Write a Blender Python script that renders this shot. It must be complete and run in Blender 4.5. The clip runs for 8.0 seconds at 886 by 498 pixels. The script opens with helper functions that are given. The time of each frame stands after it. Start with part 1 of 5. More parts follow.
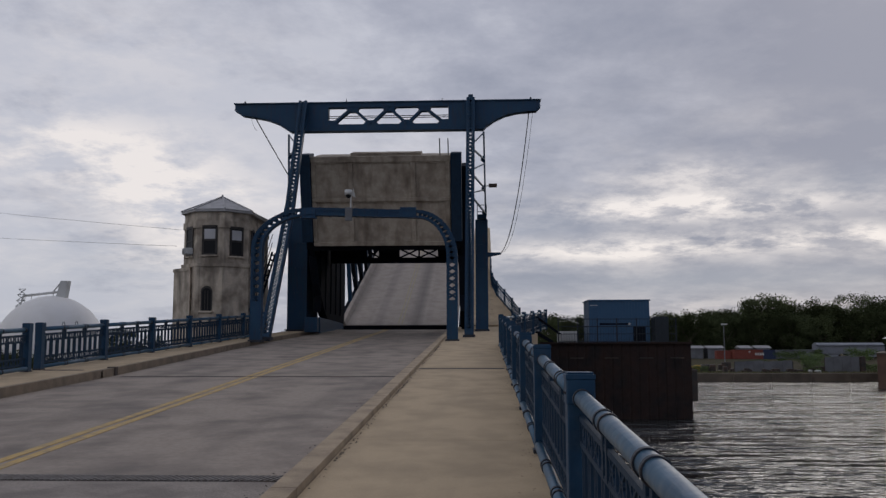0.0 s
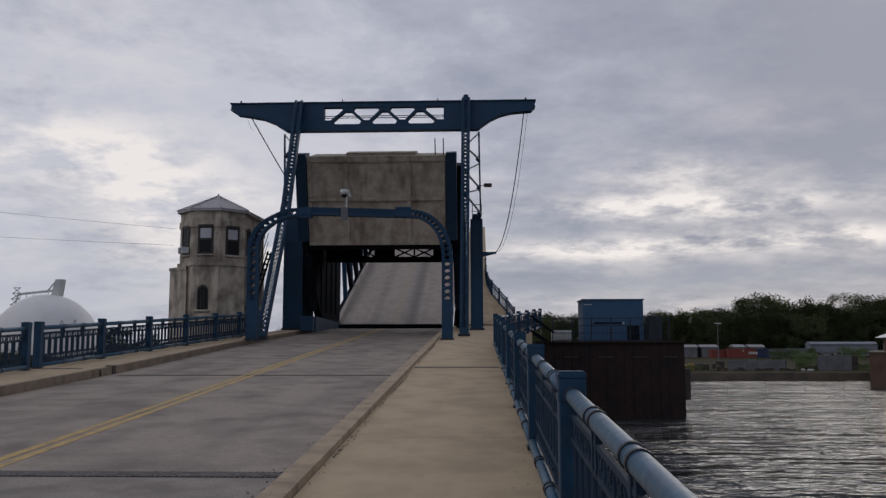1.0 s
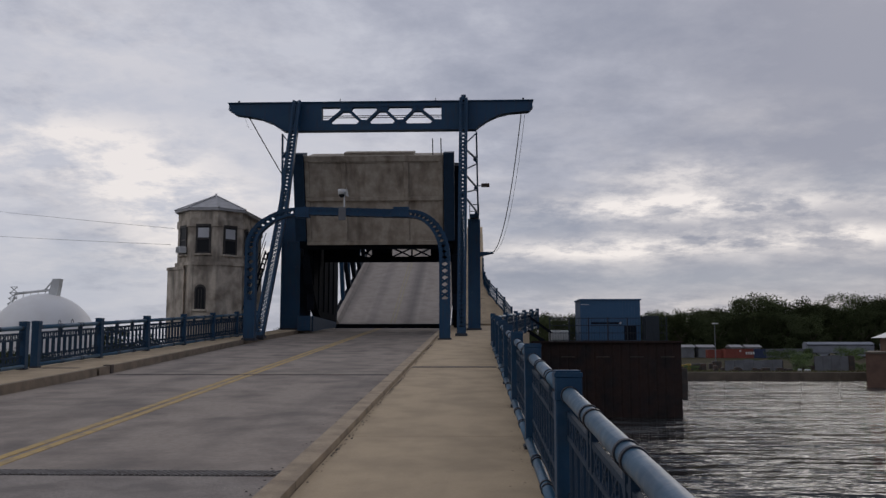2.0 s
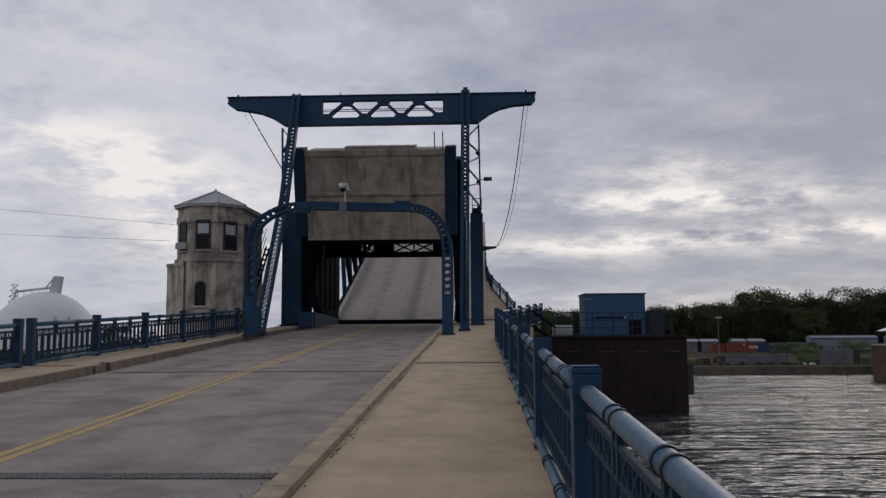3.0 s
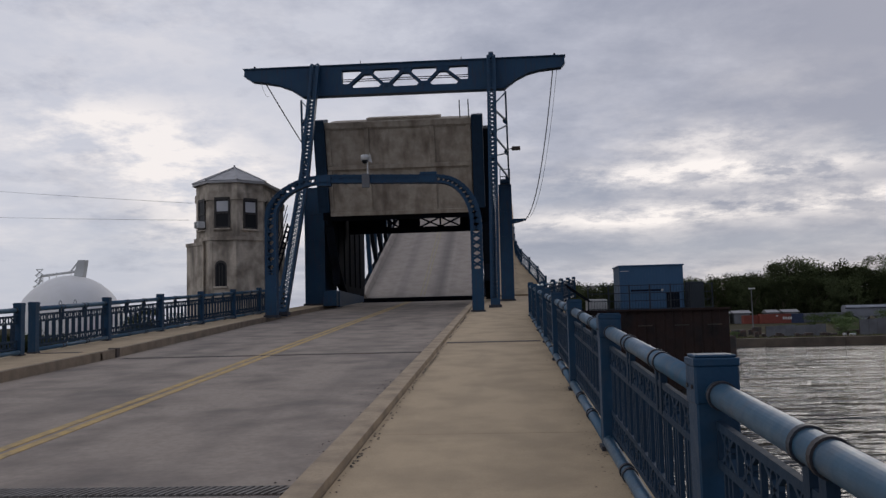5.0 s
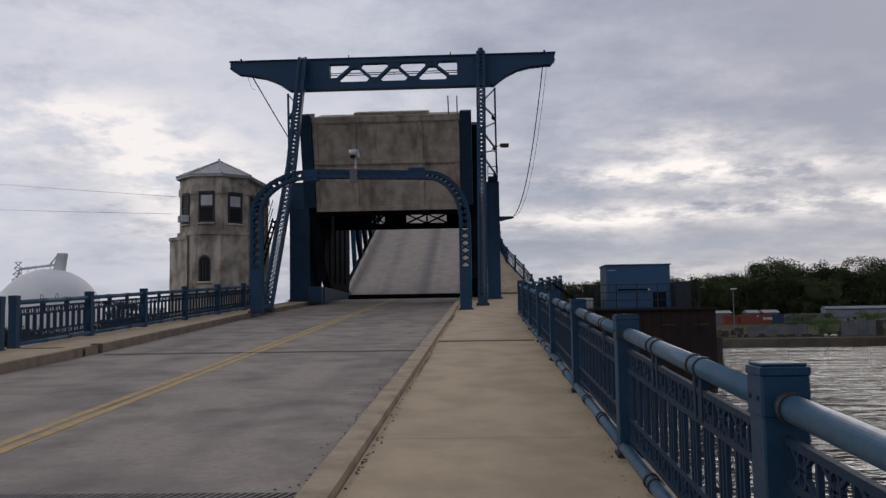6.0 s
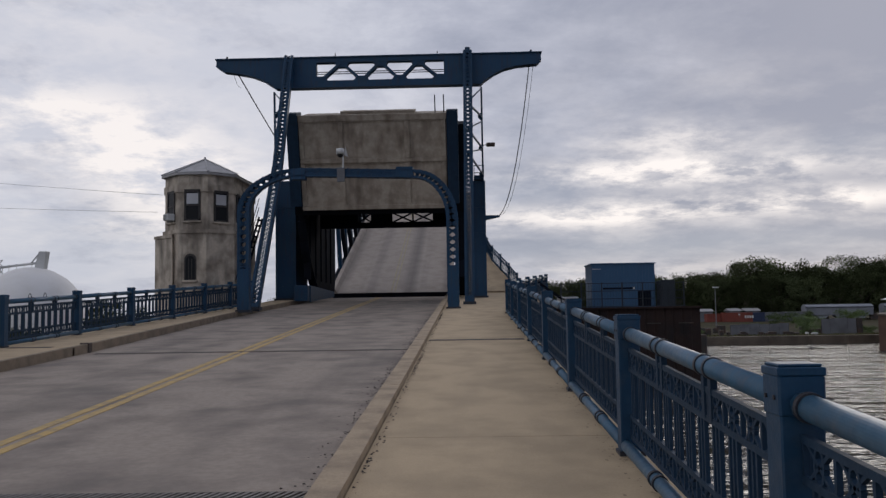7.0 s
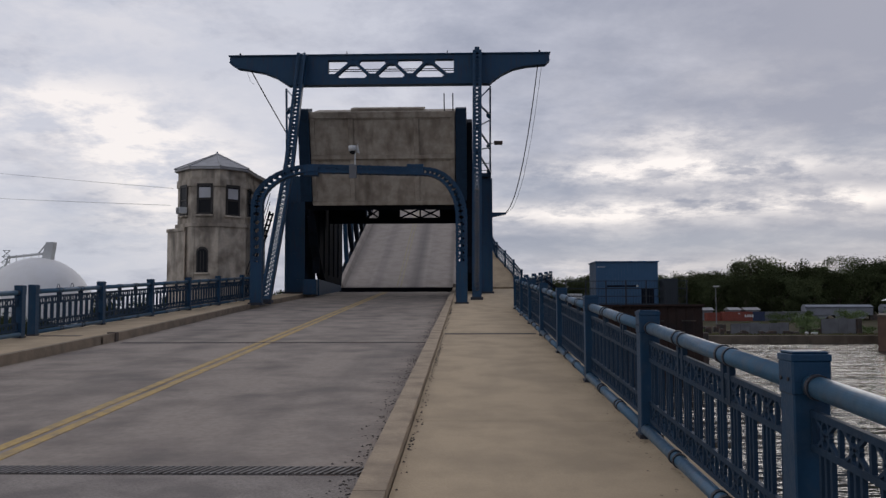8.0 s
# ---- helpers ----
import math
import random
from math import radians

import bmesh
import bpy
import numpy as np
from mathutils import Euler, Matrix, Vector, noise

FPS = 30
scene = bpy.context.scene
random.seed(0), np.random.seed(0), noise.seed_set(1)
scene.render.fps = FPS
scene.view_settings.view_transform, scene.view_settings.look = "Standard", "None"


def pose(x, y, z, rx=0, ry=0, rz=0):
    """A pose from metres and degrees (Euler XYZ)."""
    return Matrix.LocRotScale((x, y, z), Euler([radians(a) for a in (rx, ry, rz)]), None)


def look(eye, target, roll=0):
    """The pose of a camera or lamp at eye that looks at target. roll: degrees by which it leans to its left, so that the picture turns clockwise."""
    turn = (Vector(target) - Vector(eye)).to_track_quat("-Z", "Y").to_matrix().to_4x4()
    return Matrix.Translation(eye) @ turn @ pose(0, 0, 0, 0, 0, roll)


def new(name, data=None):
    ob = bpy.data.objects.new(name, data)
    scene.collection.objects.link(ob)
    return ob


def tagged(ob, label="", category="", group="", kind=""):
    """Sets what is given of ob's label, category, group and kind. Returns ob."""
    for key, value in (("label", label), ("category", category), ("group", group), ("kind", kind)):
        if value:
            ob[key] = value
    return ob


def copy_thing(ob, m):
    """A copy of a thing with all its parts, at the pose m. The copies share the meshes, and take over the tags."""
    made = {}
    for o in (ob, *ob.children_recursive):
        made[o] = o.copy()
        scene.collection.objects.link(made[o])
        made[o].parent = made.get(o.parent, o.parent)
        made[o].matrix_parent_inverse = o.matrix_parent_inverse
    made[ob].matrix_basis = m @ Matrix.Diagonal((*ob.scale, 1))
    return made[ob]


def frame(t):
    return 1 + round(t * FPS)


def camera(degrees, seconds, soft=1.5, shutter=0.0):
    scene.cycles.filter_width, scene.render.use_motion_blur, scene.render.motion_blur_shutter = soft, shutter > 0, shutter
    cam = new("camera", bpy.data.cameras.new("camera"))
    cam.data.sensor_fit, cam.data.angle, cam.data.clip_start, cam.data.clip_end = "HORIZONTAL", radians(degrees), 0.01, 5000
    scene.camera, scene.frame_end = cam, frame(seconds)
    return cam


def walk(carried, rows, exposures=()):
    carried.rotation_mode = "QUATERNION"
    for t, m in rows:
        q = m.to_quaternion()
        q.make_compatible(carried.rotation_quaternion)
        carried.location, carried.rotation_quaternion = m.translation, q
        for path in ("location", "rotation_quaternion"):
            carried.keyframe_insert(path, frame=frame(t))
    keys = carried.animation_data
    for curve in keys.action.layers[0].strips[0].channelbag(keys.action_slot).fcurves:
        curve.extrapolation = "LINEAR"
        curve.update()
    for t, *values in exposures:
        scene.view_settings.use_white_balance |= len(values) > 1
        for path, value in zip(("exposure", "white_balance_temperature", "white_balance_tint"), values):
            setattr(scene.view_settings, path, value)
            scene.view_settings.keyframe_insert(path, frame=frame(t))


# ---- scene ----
DEG = 54.0
cam = camera(DEG, 8.0, soft=1.4)
PATH = [
    (0.0, look((-0.092, -1.486, 1.611), (-1.947, 38.226, 6.027), -0.11)),
    (0.5, look((-0.083, -1.579, 1.617), (-1.797, 38.145, 5.983), -0.13)),
    (1.0, look((-0.097, -1.732, 1.620), (-1.716, 37.997, 5.978), -0.07)),
    (1.5, look((-0.094, -1.842, 1.620), (-1.599, 37.891, 5.979), 0.02)),
    (3.0, look((-0.143, -1.270, 1.602), (-1.735, 38.482, 5.764), -0.34)),
    (3.5, look((-0.264, -0.850, 1.618), (-2.134, 38.934, 5.328), -0.94)),
    (4.0, look((-0.309, -0.449, 1.627), (-3.188, 39.305, 4.995), -1.51)),
    (4.5, look((-0.294, 0.150, 1.617), (-3.301, 39.906, 4.848), -1.54)),
    (6.0, look((-0.629, 0.920, 1.647), (-2.591, 40.760, 4.631), -0.86)),
    (6.5, look((-0.700, 1.022, 1.649), (-2.542, 40.868, 4.628), -0.81)),
    (7.0, look((-0.806, 0.829, 1.666), (-1.986, 40.706, 4.563), -0.89)),
    (7.5, look((-1.061, 0.159, 1.658), (-1.110, 40.075, 4.252), -0.38)),
    (8.0, look((-1.143, 0.079, 1.653), (-2.346, 39.971, 4.339), -0.15)),
]
walk(cam, PATH, exposures=[(0.0, -0.2), (1.7, -0.2), (4.5, -0.08), (8.0, -0.02)])

# ---------------------------------------------------------------- sky and light
SUN_EL, SUN_AZ = radians(24), radians(25)
world = bpy.data.worlds.new("overcast_sky")
scene.world = world
world.use_nodes = True
wn, wl = world.node_tree.nodes, world.node_tree.links
wn.clear()


def wnode(kind, **kw):
    n = wn.new(kind)
    for k, v in kw.items():
        n.inputs[k].default_value = v
    return n


def wmath(op, a, b=None):
    n = wn.new("ShaderNodeMath")
    n.operation = op
    for i, v in enumerate((a, b)):
        if v is None:
            continue
        if isinstance(v, (int, float)):
            n.inputs[i].default_value = v
        else:
            wl.new(v, n.inputs[i])
    return n.outputs[0]


def wmix(fac, a, b):
    n = wn.new("ShaderNodeMix")
    n.data_type = "RGBA"
    for s, v in ((n.inputs[0], fac), (n.inputs[6], a), (n.inputs[7], b)):
        if isinstance(v, tuple) or isinstance(v, (int, float)):
            s.default_value = v
        else:
            wl.new(v, s)
    return n.outputs[2]


def wramp(v, *stops):
    n = wn.new("ShaderNodeValToRGB")
    el = n.color_ramp.elements
    el[0].position, el[0].color = stops[0][0], (*stops[0][1], 1)
    el[1].position, el[1].color = stops[-1][0], (*stops[-1][1], 1)
    for p, c in stops[1:-1]:
        e = el.new(p)
        e.color = (*c, 1)
    wl.new(v, n.inputs[0])
    return n.outputs[0]


sky = wn.new("ShaderNodeTexSky")
sky.sky_type = "NISHITA"
sky.sun_disc = False
sky.sun_elevation, sky.sun_rotation = SUN_EL, SUN_AZ
coord = wn.new("ShaderNodeTexCoord")
sep = wn.new("ShaderNodeSeparateXYZ")
wl.new(coord.outputs["Generated"], sep.inputs[0])
up = wmath("MAXIMUM", sep.outputs[2], 0.0)
lift = wmath("ADD", up, 0.2)
flat = wn.new("ShaderNodeCombineXYZ")
wl.new(wmath("DIVIDE", sep.outputs[0], lift), flat.inputs[0])
wl.new(wmath("DIVIDE", sep.outputs[1], lift), flat.inputs[1])


def cloud(scale, detail, rough, offset, distort=0.0):
    mp = wn.new("ShaderNodeMapping")
    mp.inputs["Location"].default_value = offset
    wl.new(flat.outputs[0], mp.inputs[0])
    n = wnode("ShaderNodeTexNoise", Scale=scale, Detail=detail, Roughness=rough, Distortion=distort)
    wl.new(mp.outputs[0], n.inputs["Vector"])
    return n.outputs[0]


big = cloud(0.9, 6, 0.55, (3.1, 1.7, 0), 0.1)
fine = cloud(3.0, 12, 0.66, (0.4, 5.2, 0), 0.1)
mass = wmath("ADD", wmath("MULTIPLY", big, 0.55), wmath("MULTIPLY", fine, 0.45))
mass = wmath("ADD", mass, wmath("MULTIPLY", sep.outputs[0], 0.34))
grey = wramp(mass, (0.36, (0.64, 0.655, 0.745)), (0.45, (0.475, 0.495, 0.595)), (0.54, (0.37, 0.395, 0.495)), (0.65, (0.285, 0.315, 0.42)))
# bright breaks low in the sky
gap = wramp(cloud(2.6, 9, 0.6, (7.3, 2.2, 0), 0.12), (0.44, (0, 0, 0)), (0.54, (0.35, 0.35, 0.35)), (0.66, (1, 1, 1)))
low = wramp(up, (0.02, (0.25, 0.25, 0.25)), (0.12, (1, 1, 1)), (0.18, (0.85, 0.85, 0.85)), (0.29, (0.05, 0.05, 0.05)))
gapf = wn.new("ShaderNodeMix")
gapf.data_type = "RGBA"
gapf.blend_type = "MULTIPLY"
gapf.inputs[0].default_value = 1.0
wl.new(gap, gapf.inputs[6])
wl.new(low, gapf.inputs[7])
gap_level = wn.new("ShaderNodeRGBToBW")
wl.new(gapf.outputs[2], gap_level.inputs[0])
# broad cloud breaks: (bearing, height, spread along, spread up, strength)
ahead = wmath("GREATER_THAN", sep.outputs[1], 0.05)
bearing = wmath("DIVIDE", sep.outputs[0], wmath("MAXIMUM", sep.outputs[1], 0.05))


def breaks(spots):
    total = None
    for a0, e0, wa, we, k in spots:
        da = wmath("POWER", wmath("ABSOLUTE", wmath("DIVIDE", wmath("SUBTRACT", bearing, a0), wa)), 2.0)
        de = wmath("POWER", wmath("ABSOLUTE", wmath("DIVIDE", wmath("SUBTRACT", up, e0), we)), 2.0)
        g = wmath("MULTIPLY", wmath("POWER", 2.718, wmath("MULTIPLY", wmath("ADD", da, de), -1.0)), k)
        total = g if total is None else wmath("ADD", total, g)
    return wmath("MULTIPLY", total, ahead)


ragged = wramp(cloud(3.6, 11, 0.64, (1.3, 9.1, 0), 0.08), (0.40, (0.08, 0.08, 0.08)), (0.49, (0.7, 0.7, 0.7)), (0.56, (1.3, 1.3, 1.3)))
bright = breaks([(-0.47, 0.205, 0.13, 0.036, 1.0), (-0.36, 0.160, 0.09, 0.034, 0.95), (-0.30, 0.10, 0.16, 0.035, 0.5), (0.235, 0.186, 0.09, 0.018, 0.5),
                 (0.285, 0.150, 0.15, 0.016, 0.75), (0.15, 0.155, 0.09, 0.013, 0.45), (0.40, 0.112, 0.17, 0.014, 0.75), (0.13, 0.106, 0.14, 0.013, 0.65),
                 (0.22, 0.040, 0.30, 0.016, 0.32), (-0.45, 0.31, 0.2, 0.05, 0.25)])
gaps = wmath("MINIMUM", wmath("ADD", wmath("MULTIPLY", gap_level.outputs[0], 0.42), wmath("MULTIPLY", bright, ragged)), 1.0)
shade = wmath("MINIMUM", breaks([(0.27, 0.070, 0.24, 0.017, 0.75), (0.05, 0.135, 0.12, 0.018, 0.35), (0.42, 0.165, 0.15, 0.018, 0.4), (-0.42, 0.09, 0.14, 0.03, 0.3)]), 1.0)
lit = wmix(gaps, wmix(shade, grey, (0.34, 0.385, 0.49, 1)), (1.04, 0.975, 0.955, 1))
# bluish veil near the horizon
veil = wramp(up, (0.0, (1, 1, 1)), (0.10, (0, 0, 0)))
haze = wmix(wmath("MULTIPLY", veil, 0.28), lit, (0.40, 0.45, 0.56, 1))
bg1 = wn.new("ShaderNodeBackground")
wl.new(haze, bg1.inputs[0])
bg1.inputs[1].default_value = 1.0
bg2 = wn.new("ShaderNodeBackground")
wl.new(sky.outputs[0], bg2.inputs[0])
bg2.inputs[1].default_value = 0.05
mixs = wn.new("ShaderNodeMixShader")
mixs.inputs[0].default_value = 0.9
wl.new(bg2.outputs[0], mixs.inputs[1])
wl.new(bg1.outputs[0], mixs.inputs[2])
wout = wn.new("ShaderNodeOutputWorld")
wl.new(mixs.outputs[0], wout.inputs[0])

sun = new("sun", bpy.data.lights.new("sun", "SUN"))
sun.data.energy, sun.data.angle, sun.data.color = 0.5, radians(25), (1.0, 0.93, 0.85)
sun.matrix_world = look((60 * math.sin(SUN_AZ), 60 * math.cos(SUN_AZ), 60 * math.tan(SUN_EL)), (0, 0, 0))

# ---------------------------------------------------------------- materials


def material(name, base, rough=0.7, metal=0.0, second=None, scale=6.0, amount=0.5, fine_scale=60.0, fine=0.25, bump=0.2, bump_scale=40.0,
             streak=None, random_tint=0.0, stretch=(1, 1, 1), spec=0.5):
    """Procedural surface: broad stains, fine grain, optional vertical streaks and relief."""
    m = bpy.data.materials.new(name)
    m.use_nodes = True
    n, l = m.node_tree.nodes, m.node_tree.links
    bsdf = n["Principled BSDF"]
    bsdf.inputs["Roughness"].default_value = rough
    bsdf.inputs["Metallic"].default_value = metal
    bsdf.inputs["Specular IOR Level"].default_value = spec
    tc = n.new("ShaderNodeTexCoord")
    geo = n.new("ShaderNodeNewGeometry")

    def tex(sc, detail=5, vec=(1, 1, 1)):
        mp = n.new("ShaderNodeMapping")
        mp.inputs["Scale"].default_value = vec
        l.new(geo.outputs["Position"], mp.inputs[0])
        t = n.new("ShaderNodeTexNoise")
        t.inputs["Scale"].default_value = sc
        t.inputs["Detail"].default_value = detail
        l.new(mp.outputs[0], t.inputs["Vector"])
        return t.outputs[0]

    def ramp(v, a, b):
        r = n.new("ShaderNodeMapRange")
        r.inputs[1].default_value, r.inputs[2].default_value = a, b
        l.new(v, r.inputs[0])
        return r.outputs[0]

    def mix(fac, a, b, blend="MIX"):
        x = n.new("ShaderNodeMix")
        x.data_type, x.blend_type = "RGBA", blend
        for s, v in ((x.inputs[0], fac), (x.inputs[6], a), (x.inputs[7], b)):
            if isinstance(v, (tuple, int, float)):
                s.default_value = v
            else:
                l.new(v, s)
        return x.outputs[2]

    def mul(v, k):
        x = n.new("ShaderNodeMath")
        x.operation = "MULTIPLY"
        l.new(v, x.inputs[0])
        x.inputs[1].default_value = k
        return x.outputs[0]

    second = second or tuple(c * 0.6 for c in base)
    col = mix(mul(ramp(tex(1.0 / scale * 4, 6, stretch), 0.42, 0.68), amount), (*base, 1), (*second, 1))
    if streak:
        s = ramp(tex(streak[1], 4, streak[2]), 0.5, 0.72)
        col = mix(mul(s, streak[3]), col, (*streak[0], 1))
    col = mix(mul(ramp(tex(fine_scale, 3), 0.35, 0.75), fine), col, tuple(c * 0.5 for c in base) + (1,))
    if random_tint:
        oi = n.new("ShaderNodeObjectInfo")
        r = n.new("ShaderNodeMapRange")
        r.inputs[3].default_value, r.inputs[4].default_value = 1 - random_tint, 1 + random_tint
        l.new(oi.outputs["Random"], r.inputs[0])
        v = n.new("ShaderNodeVectorMath")
        v.operation = "SCALE"
        l.new(col, v.inputs[0])
        l.new(r.outputs[0], v.inputs["Scale"])
        col = v.outputs[0]
    l.new(col, bsdf.inputs["Base Color"])
    rr = n.new("ShaderNodeMapRange")
    rr.inputs[3].default_value, rr.inputs[4].default_value = max(rough - 0.12, 0.05), min(rough + 0.15, 1)
    l.new(tex(fine_scale * 0.3, 3), rr.inputs[0])
    l.new(rr.outputs[0], bsdf.inputs["Roughness"])
    if bump:
        b = n.new("ShaderNodeBump")
        b.inputs["Strength"].default_value = bump
        b.inputs["Distance"].default_value = 0.02
        l.new(tex(bump_scale, 5), b.inputs["Height"])
        l.new(b.outputs[0], bsdf.inputs["Normal"])
    return m


BLUE = material("blue_bridge_paint", (0.010, 0.050, 0.110), 0.5, 0, (0.016, 0.060, 0.112), 3, 0.7, 30, 0.3, 0.12, 25,
                streak=((0.05, 0.03, 0.02), 3.0, (3, 3, 0.4), 0.35), spec=0.28)
RAILBLUE = material("blue_rail_paint", (0.009, 0.047, 0.100), 0.5, 0, (0.007, 0.034, 0.072), 1.2, 0.6, 45, 0.2, 0.15, 60,
                    streak=((0.06, 0.075, 0.09), 9.0, (1, 1, 1), 0.25), spec=0.3)
# lighter copy of the rail blue: sky sheen on the pipes put into colour
LITPIPEBLUE = material("sky_lit_pipe_paint", (0.032, 0.105, 0.18), 0.38, 0, (0.02, 0.07, 0.13), 1.0, 0.7, 45, 0.25, 0.12, 60,
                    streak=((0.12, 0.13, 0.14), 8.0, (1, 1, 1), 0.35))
# darker copy of the rail blue: shade on the panel bars put into colour
SHADEBLUE = material("shaded_blue_rail_paint", (0.0055, 0.028, 0.060), 0.7, 0, (0.004, 0.018, 0.038), 1.0, 0.6, 60, 0.25, 0.1, 60, spec=0.35)
# near-black base: shade of the tower's interior and undersides put into the steel
DARKSTEEL = material("near_black_steel", (0.012, 0.016, 0.024), 0.85, 0, (0.012, 0.010, 0.010), 4, 0.6, 25, 0.3, 0.15, 20, spec=0.03)
COLLAR = material("worn_dark_collar", (0.014, 0.022, 0.036), 0.55, 0, (0.035, 0.025, 0.022), 0.6, 0.8, 40, 0.3, 0.2, 50)
CONC = material("weathered_concrete", (0.58, 0.50, 0.40), 0.9, 0, (0.19, 0.155, 0.12), 3.6, 0.95, 9, 0.35, 0.4, 12,
                streak=((0.10, 0.085, 0.07), 1.2, (1.5, 1.5, 0.4), 0.8))
CWCONC = material("counterweight_concrete", (0.43, 0.37, 0.295), 0.9, 0, (0.25, 0.205, 0.16), 2.2, 0.85, 7, 0.35, 0.4, 8,
                  streak=((0.10, 0.07, 0.05), 1.1, (1.6, 1.6, 0.16), 0.7))
WALKM = material("tan_sidewalk_concrete", (0.50, 0.38, 0.24), 0.9, 0, (0.36, 0.275, 0.175), 3.0, 0.8, 50, 0.22, 0.25, 60,
                 streak=((0.33, 0.255, 0.165), 1.0, (1.8, 0.5, 1), 0.45))
KERBM = material("worn_kerb_concrete", (0.43, 0.33, 0.22), 0.9, 0, (0.22, 0.17, 0.12), 1.5, 0.8, 40, 0.35, 0.5, 30)
ROADM = material("worn_concrete_roadway", (0.335, 0.278, 0.228), 0.88, 0, (0.165, 0.138, 0.120), 4.0, 0.95, 13, 0.42, 0.3, 50,
                 streak=((0.15, 0.128, 0.112), 0.55, (1.8, 0.16, 1), 0.6))
ROUGHM = material("speckled_aggregate_roadway", (0.33, 0.285, 0.245), 0.9, 0, (0.17, 0.145, 0.13), 2.0, 0.8, 38, 0.7, 0.7, 45)
OLDKERB = material("dirt_stained_kerb", (0.26, 0.20, 0.14), 0.95, 0, (0.14, 0.11, 0.08), 1.5, 0.8, 40, 0.35, 0.5, 30)
LEAFM = material("leaf_concrete_roadway", (0.41, 0.352, 0.30), 0.88, 0, (0.30, 0.255, 0.215), 3.0, 0.7, 12, 0.2, 0.15, 30,
                 streak=((0.12, 0.11, 0.105), 0.5, (1.0, 0.0015, 0.0015), 0.8))
YELLOW = material("worn_yellow_paint", (0.53, 0.36, 0.13), 0.85, 0, (0.32, 0.25, 0.16), 0.8, 0.9, 30, 0.4, 0.2, 40)
LEAFYEL = material("faded_yellow_paint", (0.43, 0.36, 0.24), 0.88, 0, (0.33, 0.29, 0.23), 1.5, 0.9)
GRATEM = material("worn_grating_steel", (0.20, 0.18, 0.165), 0.7, 0.0, (0.11, 0.09, 0.075), 0.6, 0.8, 30, 0.4, 0.2, 40)
DARKGAP = material("dark_joint_filler", (0.035, 0.03, 0.028), 0.9, 0)
RUSTM = material("rusty_sheet_piling", (0.028, 0.014, 0.010), 0.9, 0, (0.011, 0.009, 0.0095), 2.5, 0.9, 14, 0.4, 0.4, 8,
                 streak=((0.04, 0.017, 0.011), 0.9, (1.2, 1.2, 0.1), 0.7))
SHEDBLUE = material("blue_shed_siding", (0.034, 0.105, 0.205), 0.55, 0, (0.03, 0.09, 0.18), 2, 0.6, 20, 0.2, 0.1, 20)
MESHM = material("galvanised_fence", (0.02, 0.028, 0.036), 0.7, 0.0)
ROOFM = material("pale_metal_roof", (0.42, 0.41, 0.41), 0.6, 0, (0.3, 0.29, 0.28), 1.5, 0.7, 20, 0.2, 0.1, 20)
WHITEM = material("white_tank_paint", (0.80, 0.78, 0.75), 0.6, 0, (0.72, 0.69, 0.64), 6, 0.5, 10, 0.08, 0.05, 10)
PALE = material("pale_enamel", (0.62, 0.62, 0.60), 0.5)
WOODD = material("dark_window_frame", (0.035, 0.03, 0.027), 0.6)
BLIND = material("pale_window_blind", (0.52, 0.52, 0.53), 0.8)
LEAFG = material("tree_foliage", (0.066, 0.080, 0.036), 0.95, 0, (0.034, 0.044, 0.019), 9, 0.9, 3, 0.3, 0, random_tint=0.3, spec=0.05)
BARK = material("tree_bark", (0.09, 0.07, 0.05), 0.9)
LANDM = material("gravel_and_scrub_ground", (0.060, 0.050, 0.030), 0.95, 0, (0.022, 0.028, 0.012), 9, 0.9, 2, 0.3, 0.3, 4, spec=0.03)
QUAYM = material("stained_quay_wall", (0.17, 0.135, 0.10), 0.9, 0, (0.11, 0.09, 0.07), 5, 0.9, 6, 0.3, 0.4, 3,
                 streak=((0.04, 0.035, 0.03), 0.6, (0.6, 0.6, 0.1), 0.6))
REDC = material("faded_red_container", (0.22, 0.052, 0.034), 0.7, 0, (0.15, 0.04, 0.03), 3, 0.6, 5, 0.2, 0.1, 5)
NAVYC = material("navy_container", (0.03, 0.045, 0.10), 0.7)
GREYC = material("grey_panel_fence", (0.17, 0.178, 0.19), 0.8, 0, (0.10, 0.10, 0.105), 5, 0.7, 5, 0.2, 0.1, 5)
CARM = material("grey_railcar_paint", (0.27, 0.285, 0.32), 0.6, 0, (0.19, 0.20, 0.22), 5, 0.6, 4, 0.2, 0.1, 5)
BRICKM = material("brown_brick_pier", (0.16, 0.095, 0.065), 0.9, 0, (0.10, 0.06, 0.045), 3, 0.7, 8, 0.3, 0.3, 6)
OCHRE = material("ochre_machine_paint", (0.45, 0.29, 0.05), 0.7)
SCRAP = material("dark_scrap_steel", (0.05, 0.045, 0.04), 0.8, 0, (0.12, 0.07, 0.05), 2, 0.7)
BLACKC = material("black_cable", (0.012, 0.012, 0.013), 0.6)


def glass_material():
    m = bpy.data.materials.new("dark_window_glass")
    m.use_nodes = True
    b = m.node_tree.nodes["Principled BSDF"]
    b.inputs["Base Color"].default_value = (0.02, 0.021, 0.023, 1)
    b.inputs["Roughness"].default_value = 0.25
    b.inputs["Specular IOR Level"].default_value = 0.06
    return m


GLASS = glass_material()


